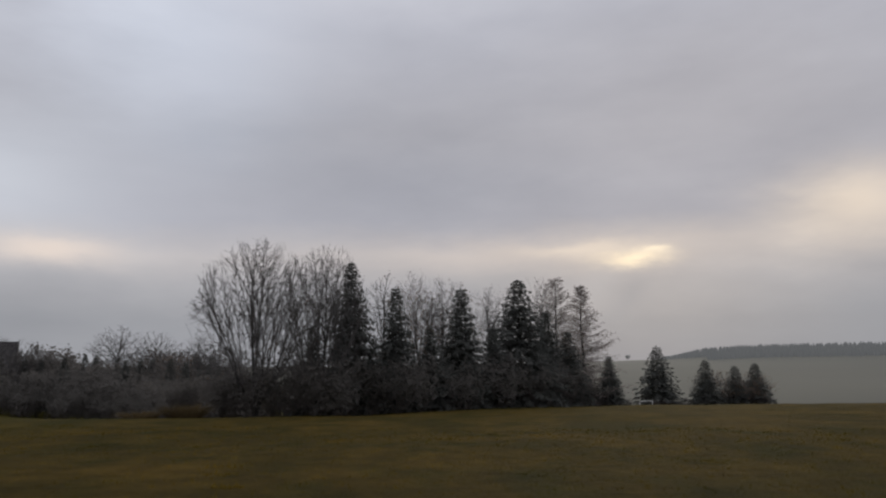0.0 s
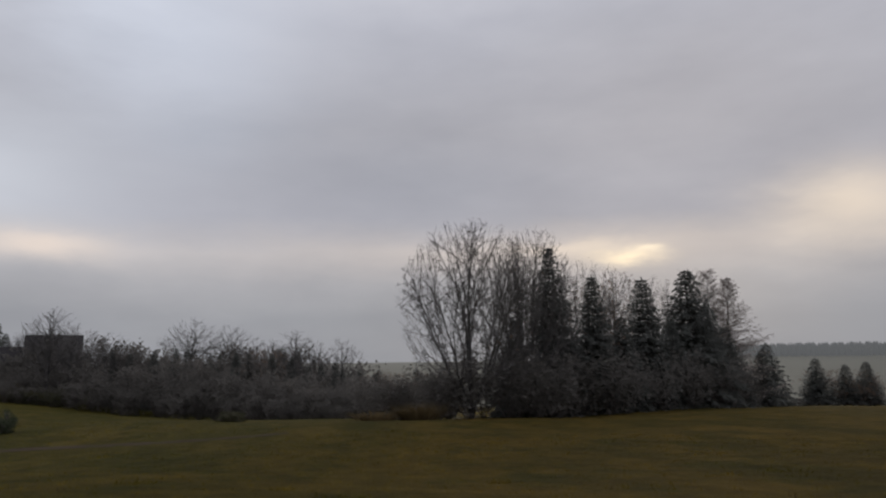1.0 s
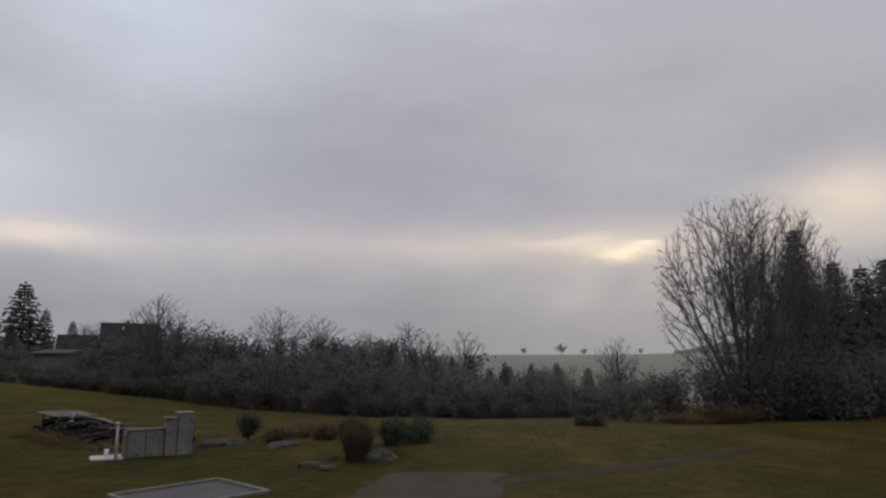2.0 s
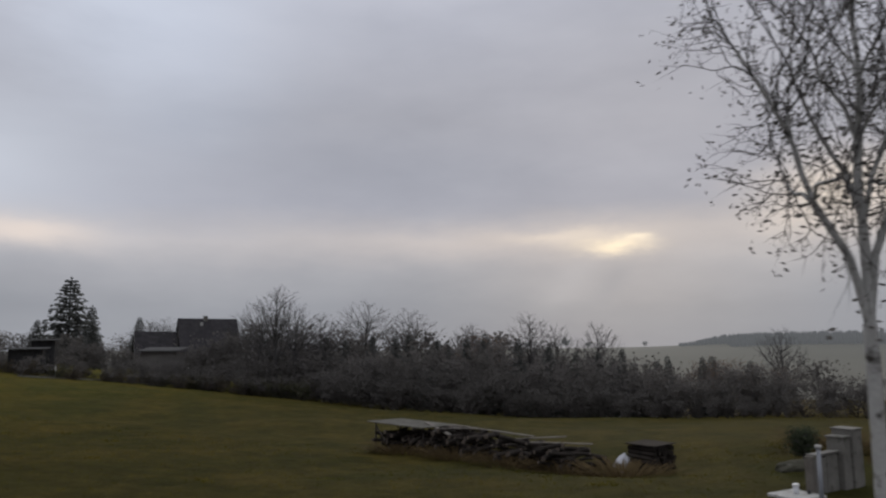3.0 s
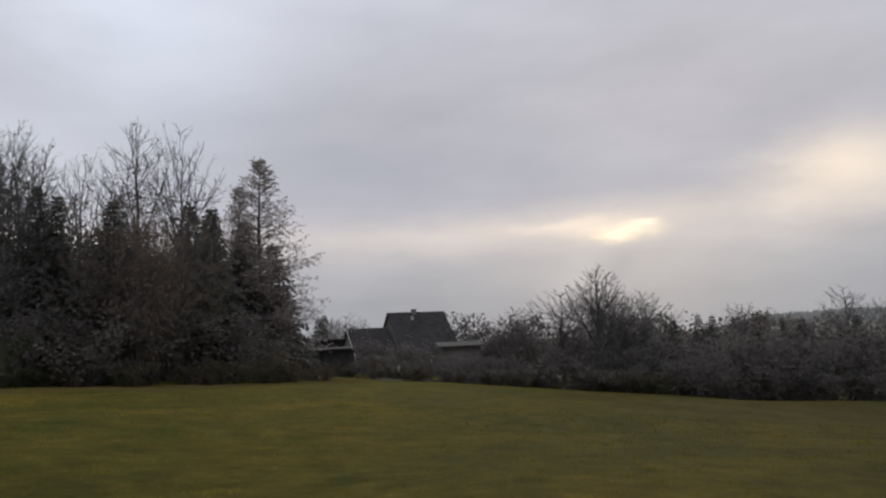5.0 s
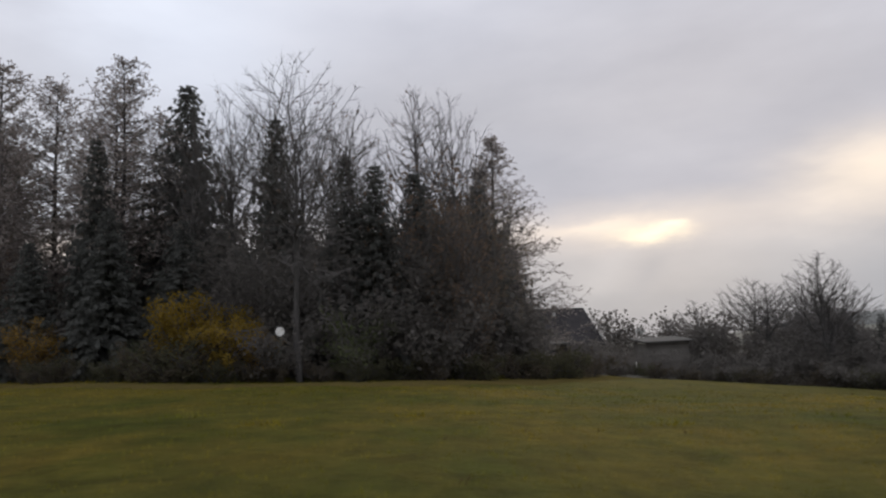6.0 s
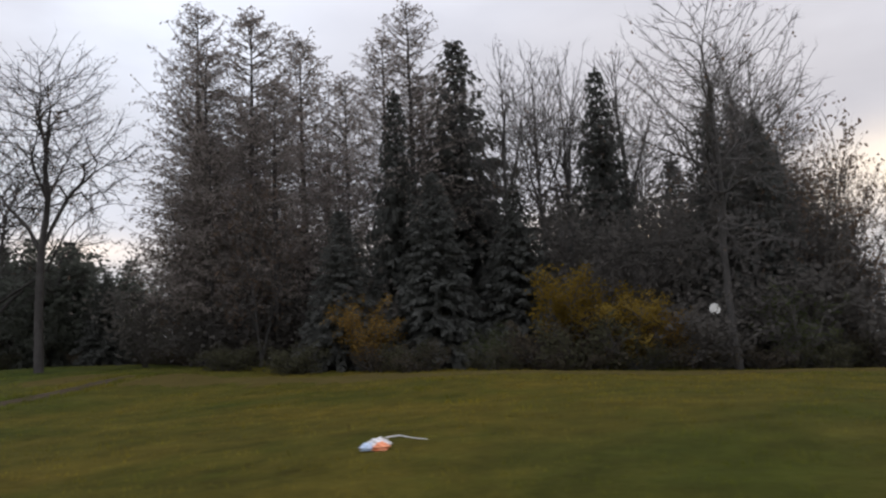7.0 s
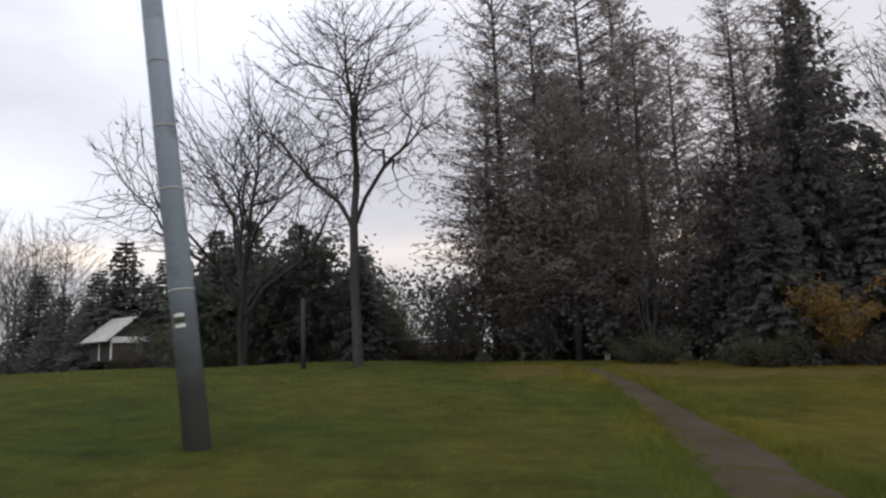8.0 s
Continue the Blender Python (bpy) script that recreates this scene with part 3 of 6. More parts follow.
def crown_meshes(seed, h, radius, base=0.15, stems=1, tips=420, bole=0.25, leafy=0.05, leaf_mat=DEAD, bark=BARK, twig=TWIG_MID, fine=0.009, low=0.8, sag=0.0,
                 leaf_size=1.0, leaf_count=2, crook=1.0, fork=0.36, shoots=3, sides=7, lumps=0.22):
    """Trunk and crown of a broadleaf tree: shoots spread through a rounded crown, gathered limb by limb down to the trunk."""
    r, rg = random.Random(seed), np.random.default_rng(seed)
    wood, crown = Geo(), Geo()
    d = rg.normal(size=(tips, 3))
    d /= np.linalg.norm(d, axis=1)[:, None]
    lump = np.array([1 + lumps * noise.noise(Vector(p) * 1.7 + Vector((seed, 0, 0))) for p in d])
    reach = (1 - 0.8 * rg.random(tips) ** 1.9) * lump
    wide = np.where(d[:, 2] < 0, low, 1.0) * radius
    ends = np.stack([d[:, 0] * wide * reach, d[:, 1] * wide * reach, h * (1 + base) * 0.5 + d[:, 2] * h * (1 - base) * 0.5 * reach], 1)

    def size(n):
        return fine * max(n, 1.6) ** 0.40

    def limb(p, q, way, n0, n1):
        v = q - p
        bend = p + (way * 0.35 + v.normalized() * 0.65).normalized() * v.length * 0.5 + jitter(r, 0.025 * crook * v.length)
        if n1 > tips * 0.03:
            wood.pipe([p - way * size(n1) * 0.6, bend, q], [size(n1) * 1.12, size(n1) * 1.04, size(n1)], sides if n1 > tips * 0.2 else 5, 0, False)
        else:
            crown.tube(p, bend, size(n1) * 1.1, size(n1) * 1.03, 3, 0)
            crown.tube(bend, q, size(n1) * 1.03, size(n1) * 0.9, 3, 0)
        return (q - bend).normalized()

    def shoot(p, q, way):
        v = q - p
        bend = p + (way * 0.4 + v.normalized() * 0.6).normalized() * v.length * 0.5
        crown.tube(p, bend, fine * 1.2, fine, 3, 0)
        crown.spike(bend, q, fine, 0)
        for _ in range(shoots):
            u = r.uniform(0.1, 0.95)
            b = p.lerp(bend, u * 2) if u < 0.5 else bend.lerp(q, u * 2 - 1)
            e = b + (v.normalized() + jitter(r, 0.95) + Vector((0, 0, 0.12 - sag))).normalized() * r.uniform(0.3, 0.7) * min(1.0, 0.4 + 0.5 * v.length)
            crown.spike(b, e, fine * 0.85, 0)
            if r.random() < leafy:
                for _ in range(leaf_count):
                    w = jitter(r, 1).normalized()
                    crown.leaf(e + jitter(r, 0.09), w, w.orthogonal().normalized(), leaf_size * r.uniform(0.09, 0.16), leaf_size * r.uniform(0.06, 0.11), 1)

    def grow(p, way, own, level):
        n = len(own)
        if n <= 2:
            for i in own:
                shoot(p, Vector(ends[i]), way)
            return
        ways = ends[own] - np.array(p)
        far = np.linalg.norm(ways, axis=1)
        ways = ways / (far[:, None] + 1e-9)
        if level == 0 and stems > 1:
            groups = [(c, 0.30) for c in split(ways, stems, rg)]
        elif n <= 6:
            groups = [(c, 0.48) for c in split(ways, 2, rg)]
        else:
            heart = ways.mean(0)
            rank = np.argsort(-(ways @ (heart / np.linalg.norm(heart))))
            cut = int(n * r.uniform(0.5, 0.66))
            rest = rank[cut:]
            groups = [(rank[:cut], fork * 0.8)] + [(rest[c], fork * 1.4) for c in split(ways[rest], min(len(rest), r.choice((1, 2, 2, 3))), rg)]
        for c, f in groups:
            v = Vector(ends[own[c]].mean(0)) - p
            f *= r.uniform(0.8, 1.2)
            q = p + v * f + Vector((0, 0, -sag * v.length * f * (0.3 if n < 30 else 0.0)))
            q += jitter(r, 0.05 * crook * v.length * f)
            grow(q, limb(p, q, way, n, len(c)), own[c], level + 1)

    fork_at = Vector((r.uniform(-0.1, 0.1), r.uniform(-0.1, 0.1), bole * h if stems == 1 else -0.05))
    foot = size(tips)
    if stems == 1:
        wood.pipe([Vector((0, 0, -0.3)), Vector((0, 0, 0.15)), fork_at * 0.5 + jitter(r, 0.06), fork_at], [foot * 1.55, foot * 1.25, foot * 1.08, foot], sides, 0, False)
    else:
        wood.pipe([Vector((0, 0, -0.35)), Vector((0, 0, 0.1))], [foot * 1.3, foot * 0.9], sides, 0, True)
    grow(fork_at, Vector((0, 0, 1)), np.arange(tips), 0)
    return wood.mesh("trunk", [bark], True), crown.mesh("crown", [twig, leaf_mat])


def spruce_meshes(seed, h, width, needle=NEEDLES, skirt=0.03, step=0.022, spray=1.0, taper=0.72):
    """Trunk and crown of a spruce: whorls of drooping boughs set with many small sprays."""
    r = random.Random(seed)
    wood, crown = Geo(), Geo()
    wood.pipe([Vector((r.uniform(-0.05, 0.05), r.uniform(-0.05, 0.05), z)) for z in (-0.3, h * 0.3, h * 0.65, h)], [h * 0.014, h * 0.011, h * 0.006, 0.01], 6)
    z = h * skirt
    while z < h * 0.985:
        f = z / h
        reach = width * 0.5 * (1 - f) ** taper * r.uniform(0.85, 1.08) + 0.12
        n = int(11 + 4 * (1 - f))
        a0 = r.uniform(0, 6.28)
        for i in range(n):
            a = a0 + 6.28 * i / n + r.uniform(-0.3, 0.3)
            ln = reach * r.uniform(0.75, 1.12)
            out = Vector((math.cos(a), math.sin(a), 0))
            side = Vector((-out.y, out.x, 0))
            rise, sag = r.uniform(-0.15, 0.2) + 0.5 * f, r.uniform(0.25, 0.6) * (1 - 0.6 * f)
            p = Vector((0, 0, z))
            steps = max(2, int(ln / (0.30 * spray)))
            crown.spike(p, p + out * ln * 0.95 + Vector((0, 0, ln * (rise - sag) * 0.9)), 0.025, 1)
            for k in range(1, steps + 1):
                u = (k - r.random() * 0.4) / steps
                if u < 0.15:
                    continue
                q = p + out * (ln * u) + Vector((0, 0, ln * (rise * u - sag * u * u)))
                w = (0.16 + 0.10 * (1 - f) + 0.10 * ln * (1 - u * 0.7)) * r.uniform(0.8, 1.2) * spray
                for s in (-1, 1):
                    d = (out * r.uniform(0.4, 1.0) + side * s * r.uniform(0.5, 1.0) + Vector((0, 0, r.uniform(-1.5, -0.1)))).normalized()
                    crown.leaf(q, d, jitter(r, 1).cross(d).normalized(), w * 1.3, w * 0.6, 0)
                d = (out * 0.8 + Vector((0, 0, r.uniform(-1.6, 0.0))) + jitter(r, 0.3)).normalized()
                crown.leaf(q, d, jitter(r, 1).cross(d).normalized(), w * 1.25, w * 0.6, 0)
        z += h * step + 0.04 * r.random()
    for _ in range(6):
        d = (Vector((0, 0, 1)) + jitter(r, 0.3)).normalized()
        crown.leaf(Vector((0, 0, h * 0.97)), d, d.orthogonal().normalized(), h * 0.03, 0.08, 0)
    return wood.mesh("trunk", [BARK_DARK], True), crown.mesh("crown", [needle, BARK_DARK])


def larch_meshes(seed, h, width, bare=0.25, amount=1.0, twigs=1.0, blunt=0.5):
    """Trunk and crown of a larch in late autumn: thin boughs that sweep up at the tips, with sparse tawny tufts."""
    r = random.Random(seed)
    wood, crown = Geo(), Geo()
    wood.pipe([Vector((r.uniform(-0.1, 0.1), r.uniform(-0.1, 0.1), z)) for z in (-0.3, h * 0.3, h * 0.65, h)], [h * 0.013, h * 0.010, h * 0.006, 0.012], 6)
    z = h * bare
    while z < h * 0.985:
        f = z / h
        g = (f - bare) / (1 - bare)
        reach = width * 0.5 * (1 - g) ** blunt * (1.0 if blunt > 0.8 else 0.6 + 0.4 * min(1, g * 3)) + 0.10
        for i in range(r.choice((5, 5, 6))):
            a = r.uniform(0, 6.28)
            ln = reach * r.uniform(0.6, 1.08)
            out = Vector((math.cos(a), math.sin(a), 0))
            side = Vector((-out.y, out.x, 0))
            rise, sag, tip = r.uniform(0.0, 0.35) + 0.5 * g, r.uniform(0.2, 0.55) * (1 - 0.5 * f), r.uniform(0.1, 0.35)
            steps = max(3, int(ln / 0.34))
            last = Vector((0, 0, z))
            for k in range(1, steps + 1):
                u = k / steps
                q = Vector((0, 0, z)) + out * (ln * u) + side * (0.08 * ln * math.sin(u * 3 + a)) + Vector((0, 0, ln * (rise * u - sag * u * u + tip * u ** 3)))
                if k % 2 == 0 or k == steps:
                    crown.tube(last, q, 0.022 * (1 - u) + 0.010, 0.018 * (1 - u) + 0.008, 3, 1)
                    last = q
                for s in (-1, 1):
                    if r.random() < 0.85 * twigs:
                        d = (out * 0.5 + side * s * r.uniform(0.3, 1) + Vector((0, 0, r.uniform(-0.7, 0.35)))).normalized()
                        e = q + d * r.uniform(0.2, 0.25 + 0.25 * ln * (1 - 0.5 * u))
                        crown.spike(q, e, 0.010, 1)
                        for _ in range(5):
                            if r.random() < 0.85 * amount:
                                w = q.lerp(e, r.uniform(0.2, 1.05))
                                dd = jitter(r, 1).normalized()
                                crown.leaf(w, dd, dd.orthogonal().normalized(), r.uniform(0.08, 0.14), r.uniform(0.045, 0.08), 0)
        z += h * 0.014 + 0.03
    return wood.mesh("trunk", [BARK_DARK], True), crown.mesh("crown", [LARCH, TWIG_RED])


def bush_meshes(seed, h, width, leaf_mat, leaves, stems=9, twig=TWIG, size=0.2, spread=1.6):
    """Stems and leaves of a many-stemmed bush."""
    r = random.Random(seed)
    wood, crown = Geo(), Geo()
    wood.v.append(Vector((0, 0, -0.3)))

    def grow(p, d, ln, rad, order):
        pts = [p]
        for i in range(2):
            d = (d + jitter(r, 0.22) + Vector((0, 0, 0.05))).normalized()
            pts.append(pts[-1] + d * ln / 2)
        if order == 0:
            k = len(wood.v)
            wood.pipe(pts, [rad, rad * 0.65, rad * 0.3], 4, 0, False)
            for a in range(4):
                wood.f.append((0, k + (a + 1) % 4, k + a))
                wood.m.append(0)
        elif order == 1:
            crown.spike(pts[0], pts[2], rad, 0)
        if order < 2:
            for i in range((8, 4)[order]):
                f = r.uniform(0.1, 1) * 1.999
                q = pts[int(f)].lerp(pts[int(f) + 1], f % 1)
                grow(q, (d + jitter(r, 0.9)).normalized(), ln * r.uniform(0.3, 0.5), max(rad * 0.5, 0.010), order + 1)
        else:
            crown.spike(pts[0], pts[2], rad, 0)
        if order > 0:
            for _ in range(leaves):
                e = jitter(r, 1).normalized()
                crown.leaf(pts[r.choice((1, 2))] + jitter(r, size * spread), e, e.orthogonal().normalized(), size * r.uniform(0.7, 1.4), size * r.uniform(0.5, 0.9), 1)

    for i in range(stems):
        a, s = i * 2.4 + r.uniform(-0.4, 0.4), r.uniform(0.05, 1) ** 0.5
        d = Vector((math.cos(a) * s * width * 0.5, math.sin(a) * s * width * 0.5, h * (1.0 - 0.4 * s * s)))
        b = Vector((r.uniform(-0.03, 0.03), r.uniform(-0.03, 0.03), -0.15))
        grow(b, d.normalized(), d.length * r.uniform(0.7, 0.85), 0.035, 0)
    return wood.mesh("stems", [twig]), crown.mesh("leaves", [twig, leaf_mat])


KINDS = {}


def kind_of(key, name, label, category, height, meshes, parts=("trunk", "crown")):
    tall = max(v.co.z for m in meshes for v in m.vertices)
    KINDS.setdefault(key, []).append((name, label, category, tall, meshes, parts))


BARE = "leafless broadleaf tree with fine grey twigs"
for i in range(3):
    kind_of("broad", "bare_tree", BARE + " and a wide crown", "tree", 12, crown_meshes(20 + i, 12, (4.4, 4.8, 4.0)[i], 0.22, (1, 3, 2)[i], 850, 0.24, 0.02, fine=0.0085, crook=0.8, shoots=4))
for i in range(2):
    kind_of("fan", "bare_tree", "leafless tree with several stems and a round twiggy crown", "tree", 12, crown_meshes(34 + i, 12, 4.7, 0.10, 9, 2000, 0.0, 0.01, fine=0.0105, low=1.0, fork=0.40, crook=0.7, shoots=4, lumps=0.10))
for i in range(3):
    kind_of("narrow", "bare_tree", BARE + " and a slender upright crown", "tree", 12, crown_meshes(40 + i, 12, (2.1, 2.6, 2.4)[i], 0.30, (1, 2, 1)[i], 460, 0.32, 0.02, fine=0.009, low=0.85, fork=0.36, crook=0.8, shoots=4))
for i in range(2):
    kind_of("round", "bare_tree", "leafless tree with a round twiggy head above a clear trunk", "tree", 12, crown_meshes(140 + i, 12, 4.0, 0.30, 1, 560, 0.30, 0.0, fine=0.013, low=0.95, crook=0.8, shoots=4))
    kind_of("oval", "bare_tree", "leafless tree with a tall oval head of fine twigs", "tree", 12, crown_meshes(144 + i, 12, 2.7, 0.28, 1, 480, 0.28, 0.0, fine=0.013, crook=0.8, shoots=4))
for i in range(3):
    kind_of("spruce", "spruce", "dark green spruce with drooping boughs", "tree", 10, spruce_meshes(60 + i, 10, (5.0, 5.8, 6.4)[i], spray=0.95, taper=0.85))
for i in range(2):
    kind_of("far_spruce", "spruce", "dark green spruce with drooping boughs", "tree", 10, spruce_meshes(66 + i, 10, (4.6, 5.2)[i], step=0.03, spray=1.15, taper=0.95))
kind_of("hedge", "conifer", "dense dark conifer in a hedgerow beside a hut", "tree", 6, spruce_meshes(70, 6, 4.6, HEDGE, 0.03, 0.04))
for i in range(2):
    kind_of("hedge", "evergreen", "dense dark evergreen shrub in a tall hedge", "shrub", 6, bush_meshes(72 + i, 6, 4.8, HEDGE, 8, 12, TWIG, 0.26), ("branchwork", "foliage"))
for i in range(3):
    kind_of("larch", "larch", "tawny larch with thinning needles", "tree", 13, larch_meshes(80 + i, 13, (7.4, 7.6, 6.8)[i], (0.14, 0.24, 0.30)[i], 1.1, 1.0, 0.66))
for i in range(2):
    kind_of("far_larch", "larch", "tawny larch with thinning needles", "tree", 13, larch_meshes(86 + i, 13, (6.2, 5.6)[i], (0.2, 0.3)[i], 0.62, 0.75))
kind_of("cone", "larch", "tall conical larch with drooping boughs and thinning needles", "tree", 14, larch_meshes(84, 14, 10.0, 0.05, 1.25, 1.2, 0.95))
for i in range(2):
    kind_of("dead", "autumn_tree", "small tree with withered brown leaves", "tree", 8, crown_meshes(90 + i, 8, 2.9, 0.10, 3, 300, 0.0, 0.8, DEAD, low=0.95, leaf_count=2, leaf_size=1.25))
for i in range(4):
    kind_of("thicket", "shrub", "tangled shrub with dull brown leaves in a thicket", "shrub", 4.6,
            bush_meshes(100 + i, 4.6, 4.4, DULL, 3, 7, DULL, 0.22, 1.8), ("branchwork", "foliage"))
for i in range(3):
    kind_of("far_shrub", "shrub", "tangled shrub with dull brown leaves in a thicket", "shrub", 4.6,
            bush_meshes(105 + i, 4.6, 4.6, DULL, 3, 6, DULL, 0.25, 1.3), ("branchwork", "foliage"))
kind_of("tall_thicket", "shrub", "tall dense shrub filling the shade of a wood", "shrub", 9, bush_meshes(117, 9, 5.0, DULL, 4, 9, DULL, 0.34, 1.8), ("branchwork", "foliage"))
for i in range(2):
    kind_of("near_thicket", "shrub", "tall leafy shrub with dull dark leaves at the wood's edge", "shrub", 7, bush_meshes(118 + i, 7, 4.2, DULL, 7, 12, TWIG_MID, 0.15, 2.4), ("branchwork", "foliage"))
kind_of("yellow", "yellow_shrub", "shrub with bright yellow autumn leaves at the wood's edge", "shrub", 3.2, bush_meshes(110, 3.2, 3.4, YELLOW, 16, 11, TWIG, 0.105), ("branchwork", "foliage"))
kind_of("orange", "orange_shrub", "shrub with orange autumn leaves at the wood's edge", "shrub", 3.2, bush_meshes(111, 3.2, 3.0, ORANGE, 12, 9, TWIG, 0.10), ("branchwork", "foliage"))
for i in range(3):
    kind_of("bramble", "bramble", "low bramble with brown and green leaves", "shrub", 1.4, bush_meshes(112 + i, 1.4, 3.4, (BRAMBLE, MOSSLEAF, BRAMBLE)[i], 5, 8, BARK_DARK, 0.095), ("branchwork", "foliage"))
kind_of("green", "green_shrub", "shrub that still holds some grey-green leaves", "shrub", 3.0, bush_meshes(115, 3.0, 3.4, GREENLEAF, 4, 9, TWIG, 0.11), ("branchwork", "foliage"))
kind_of("lawn", "bare_tree", "tall leafless tree on the lawn with a few withered leaves", "tree", 14, crown_meshes(131, 14, 4.3, 0.40, 1, 800, 0.36, 0.22, DEAD, BARK_DARK, BARK_DARK, 0.0108, 1.0, 0.12, crook=2.3, leaf_size=0.9, lumps=0.4))
kind_of("lawn", "bare_tree", "wide-spreading leafless tree with bent grey limbs", "tree", 12, crown_meshes(133, 12, 5.6, 0.26, 2, 1100, 0.0, 0.05, DEAD, BARK_DARK, BARK_DARK, 0.0108, 1.1, 0.14, crook=2.3, lumps=0.4))
kind_of("brown", "autumn_tree", "broad tree with a round crown of thinning brown leaves", "tree", 10, crown_meshes(151, 10, 3.9, 0.14, 3, 900, 0.0, 0.9, RUSSET, BARK_DARK, TWIG_MID, 0.008, 1.0, leaf_count=4, leaf_size=0.62))

plant_rng = random.Random(11)
B, N, S, L, D, H = "broad", "narrow", "spruce", "larch", "dead", "hedge"


def plant(key, x, y, top=None, height=None, wide=1.0, turn=None, label="", group="", which=None):
    """Stands one plant of a kind on the land, scaled to its height."""
    choice = KINDS[key][plant_rng.randrange(len(KINDS[key])) if which is None else which]
    name, text, category, full, meshes, parts = choice
    if key == S and group == "trees of the wood":
        wide *= 0.95
    z = gz(x, y)
    k = (height if height else top - z) / full
    ob = thing(name, x, y, z - 0.03, label or text, category, plant_rng.uniform(0, 360) if turn is None else turn, group)
    side = k ** 0.75 * wide
    ob.scale = (side, side, k)
    for p, m in zip(parts, meshes):
        part(p, m, None, ob)
    return ob


def plant_all(rows, group, wide=1.0):
    for key, x, y, top, *own in rows:
        plant(key, x, y, top, group=group, wide=own[0] if own else wide)


# the copse in the field
plant_all([("fan", -14.2, 48.8, 10.6, 0.95), ("fan", -10.4, 52.0, 10.5, 0.76), (N, -10.3, 57.4, 10.2), (S, -8.5, 54.0, 9.3, 0.85), (S, -11.2, 53.0, 4.4, 0.8), (N, -6.6, 60.1, 9.6),
           (S, -5.2, 55.6, 7.6, 0.95), (D, -4.4, 58.6, 8.4, 0.7), (N, -3.6, 63.1, 10.0), (D, -0.9, 66.0, 9.4, 0.8), (N, -1.6, 64.0, 9.2), (S, 0.0, 61.2, 8.0, 1.15), (N, 2.6, 67.8, 9.2), (N, 4.4, 70.4, 9.0),
           (S, 5.5, 66.8, 9.2, 1.35), (N, 8.4, 72.9, 10.2), (L, 10.2, 74.1, 10.2, 1.0), (S, 8.6, 70.8, 6.4, 1.0), ("cone", 13.4, 77.3, 9.8, 1.15), (S, 11.0, 72.4, 4.4, 1.1), (S, 16.0, 76.6, 2.0, 1.2),
           (S, 2.8, 63.0, 4.6, 1.0), (S, -2.6, 57.8, 4.6, 1.0), (S, -6.8, 54.2, 3.4, 1.0), (S, -0.4, 60.4, 3.0, 1.0)], "trees of the copse", 1.0)
plant_all([("far_spruce", 29.2, 104.0, 3.4), ("far_spruce", 36.5, 105.0, 1.3), ("far_spruce", 41.2, 106.0, 0.4), ("far_spruce", 44.2, 106.0, 0.8), (D, 39.0, 107.0, -0.2), (D, 43.0, 105.0, -0.4)], "young spruces", 1.7)
# the belt of trees behind the field
plant_all([("far_spruce", -118.8, 158.0, 15.6, 1.9), ("far_spruce", -116.2, 162.0, 10.1), ("far_spruce", -102.5, 118.0, 5.5), ("far_spruce", -90.7, 125.0, 6.1), ("round", -87.8, 128.0, 6.4, 1.2), ("oval", -60.5, 85.0, 7.8, 1.25),
           ("round", -58.9, 87.0, 6.2, 1.2), ("round", -63.1, 89.0, 6.1, 1.2), ("round", -56.9, 91.0, 5.1, 1.2), ("round", -54.5, 113.0, 8.2, 1.2), ("round", -48.5, 113.0, 6.9, 1.2), ("oval", -40.1, 105.0, 4.5, 1.25),
           ("far_spruce", -44.5, 103.0, 2.3), ("far_spruce", -38.5, 104.0, 3.2), ("far_spruce", -36.8, 106.0, 2.9), ("oval", -34.4, 93.6, 5.4, 1.25), ("oval", -31.7, 92.0, 4.0, 1.25), ("oval", -27.9, 89.0, 4.2, 1.25)], "trees of the belt", 1.25)
plant_all([("far_spruce", -27.4, 85.0, 0.4), ("far_spruce", -25.4, 85.0, -0.1), ("far_spruce", -23.8, 86.0, -0.2), ("far_spruce", -23.4, 84.0, 0.1), (D, -17.7, 78.0, 0.6), (D, -15.0, 76.0, -0.3), ("round", -66.3, 97.0, 4.9, 1.2),
           ("round", -90.1, 128.0, 6.0, 1.2), ("far_spruce", -87.7, 104.0, 4.9), ("oval", -13.2, 80.0, 3.3, 1.25), ("far_spruce", -18.8, 82.0, 0.5), ("far_spruce", -16.1, 80.0, 0.1), ("oval", -41.1, 100.8, 4.3, 1.25), (D, -39.8, 99.0, 3.6),
           (D, -38.4, 96.0, 2.8)], "trees of the belt", 1.25)
for i in range(16):
    x = -58.0 + 36 * (i + plant_rng.random()) / 16
    y = float(np.interp(x, [-58, -48, -40, -30, -22], [92, 93, 92, 84, 75]))
    plant("far_spruce", x, y, float(np.interp(x, [-58, -44, -36, -28, -22], [2.6, 2.3, 2.1, 0.9, 0.5])) + plant_rng.uniform(-0.4, 0.7), group="trees of the belt", wide=0.9)
plant_all([(D, -22.3, 74.0, 0.7, 1.3), (D, -20.9, 75.5, 0.3, 1.3), (D, -18.4, 72.0, -0.4, 1.2)], "reddish trees of the belt")
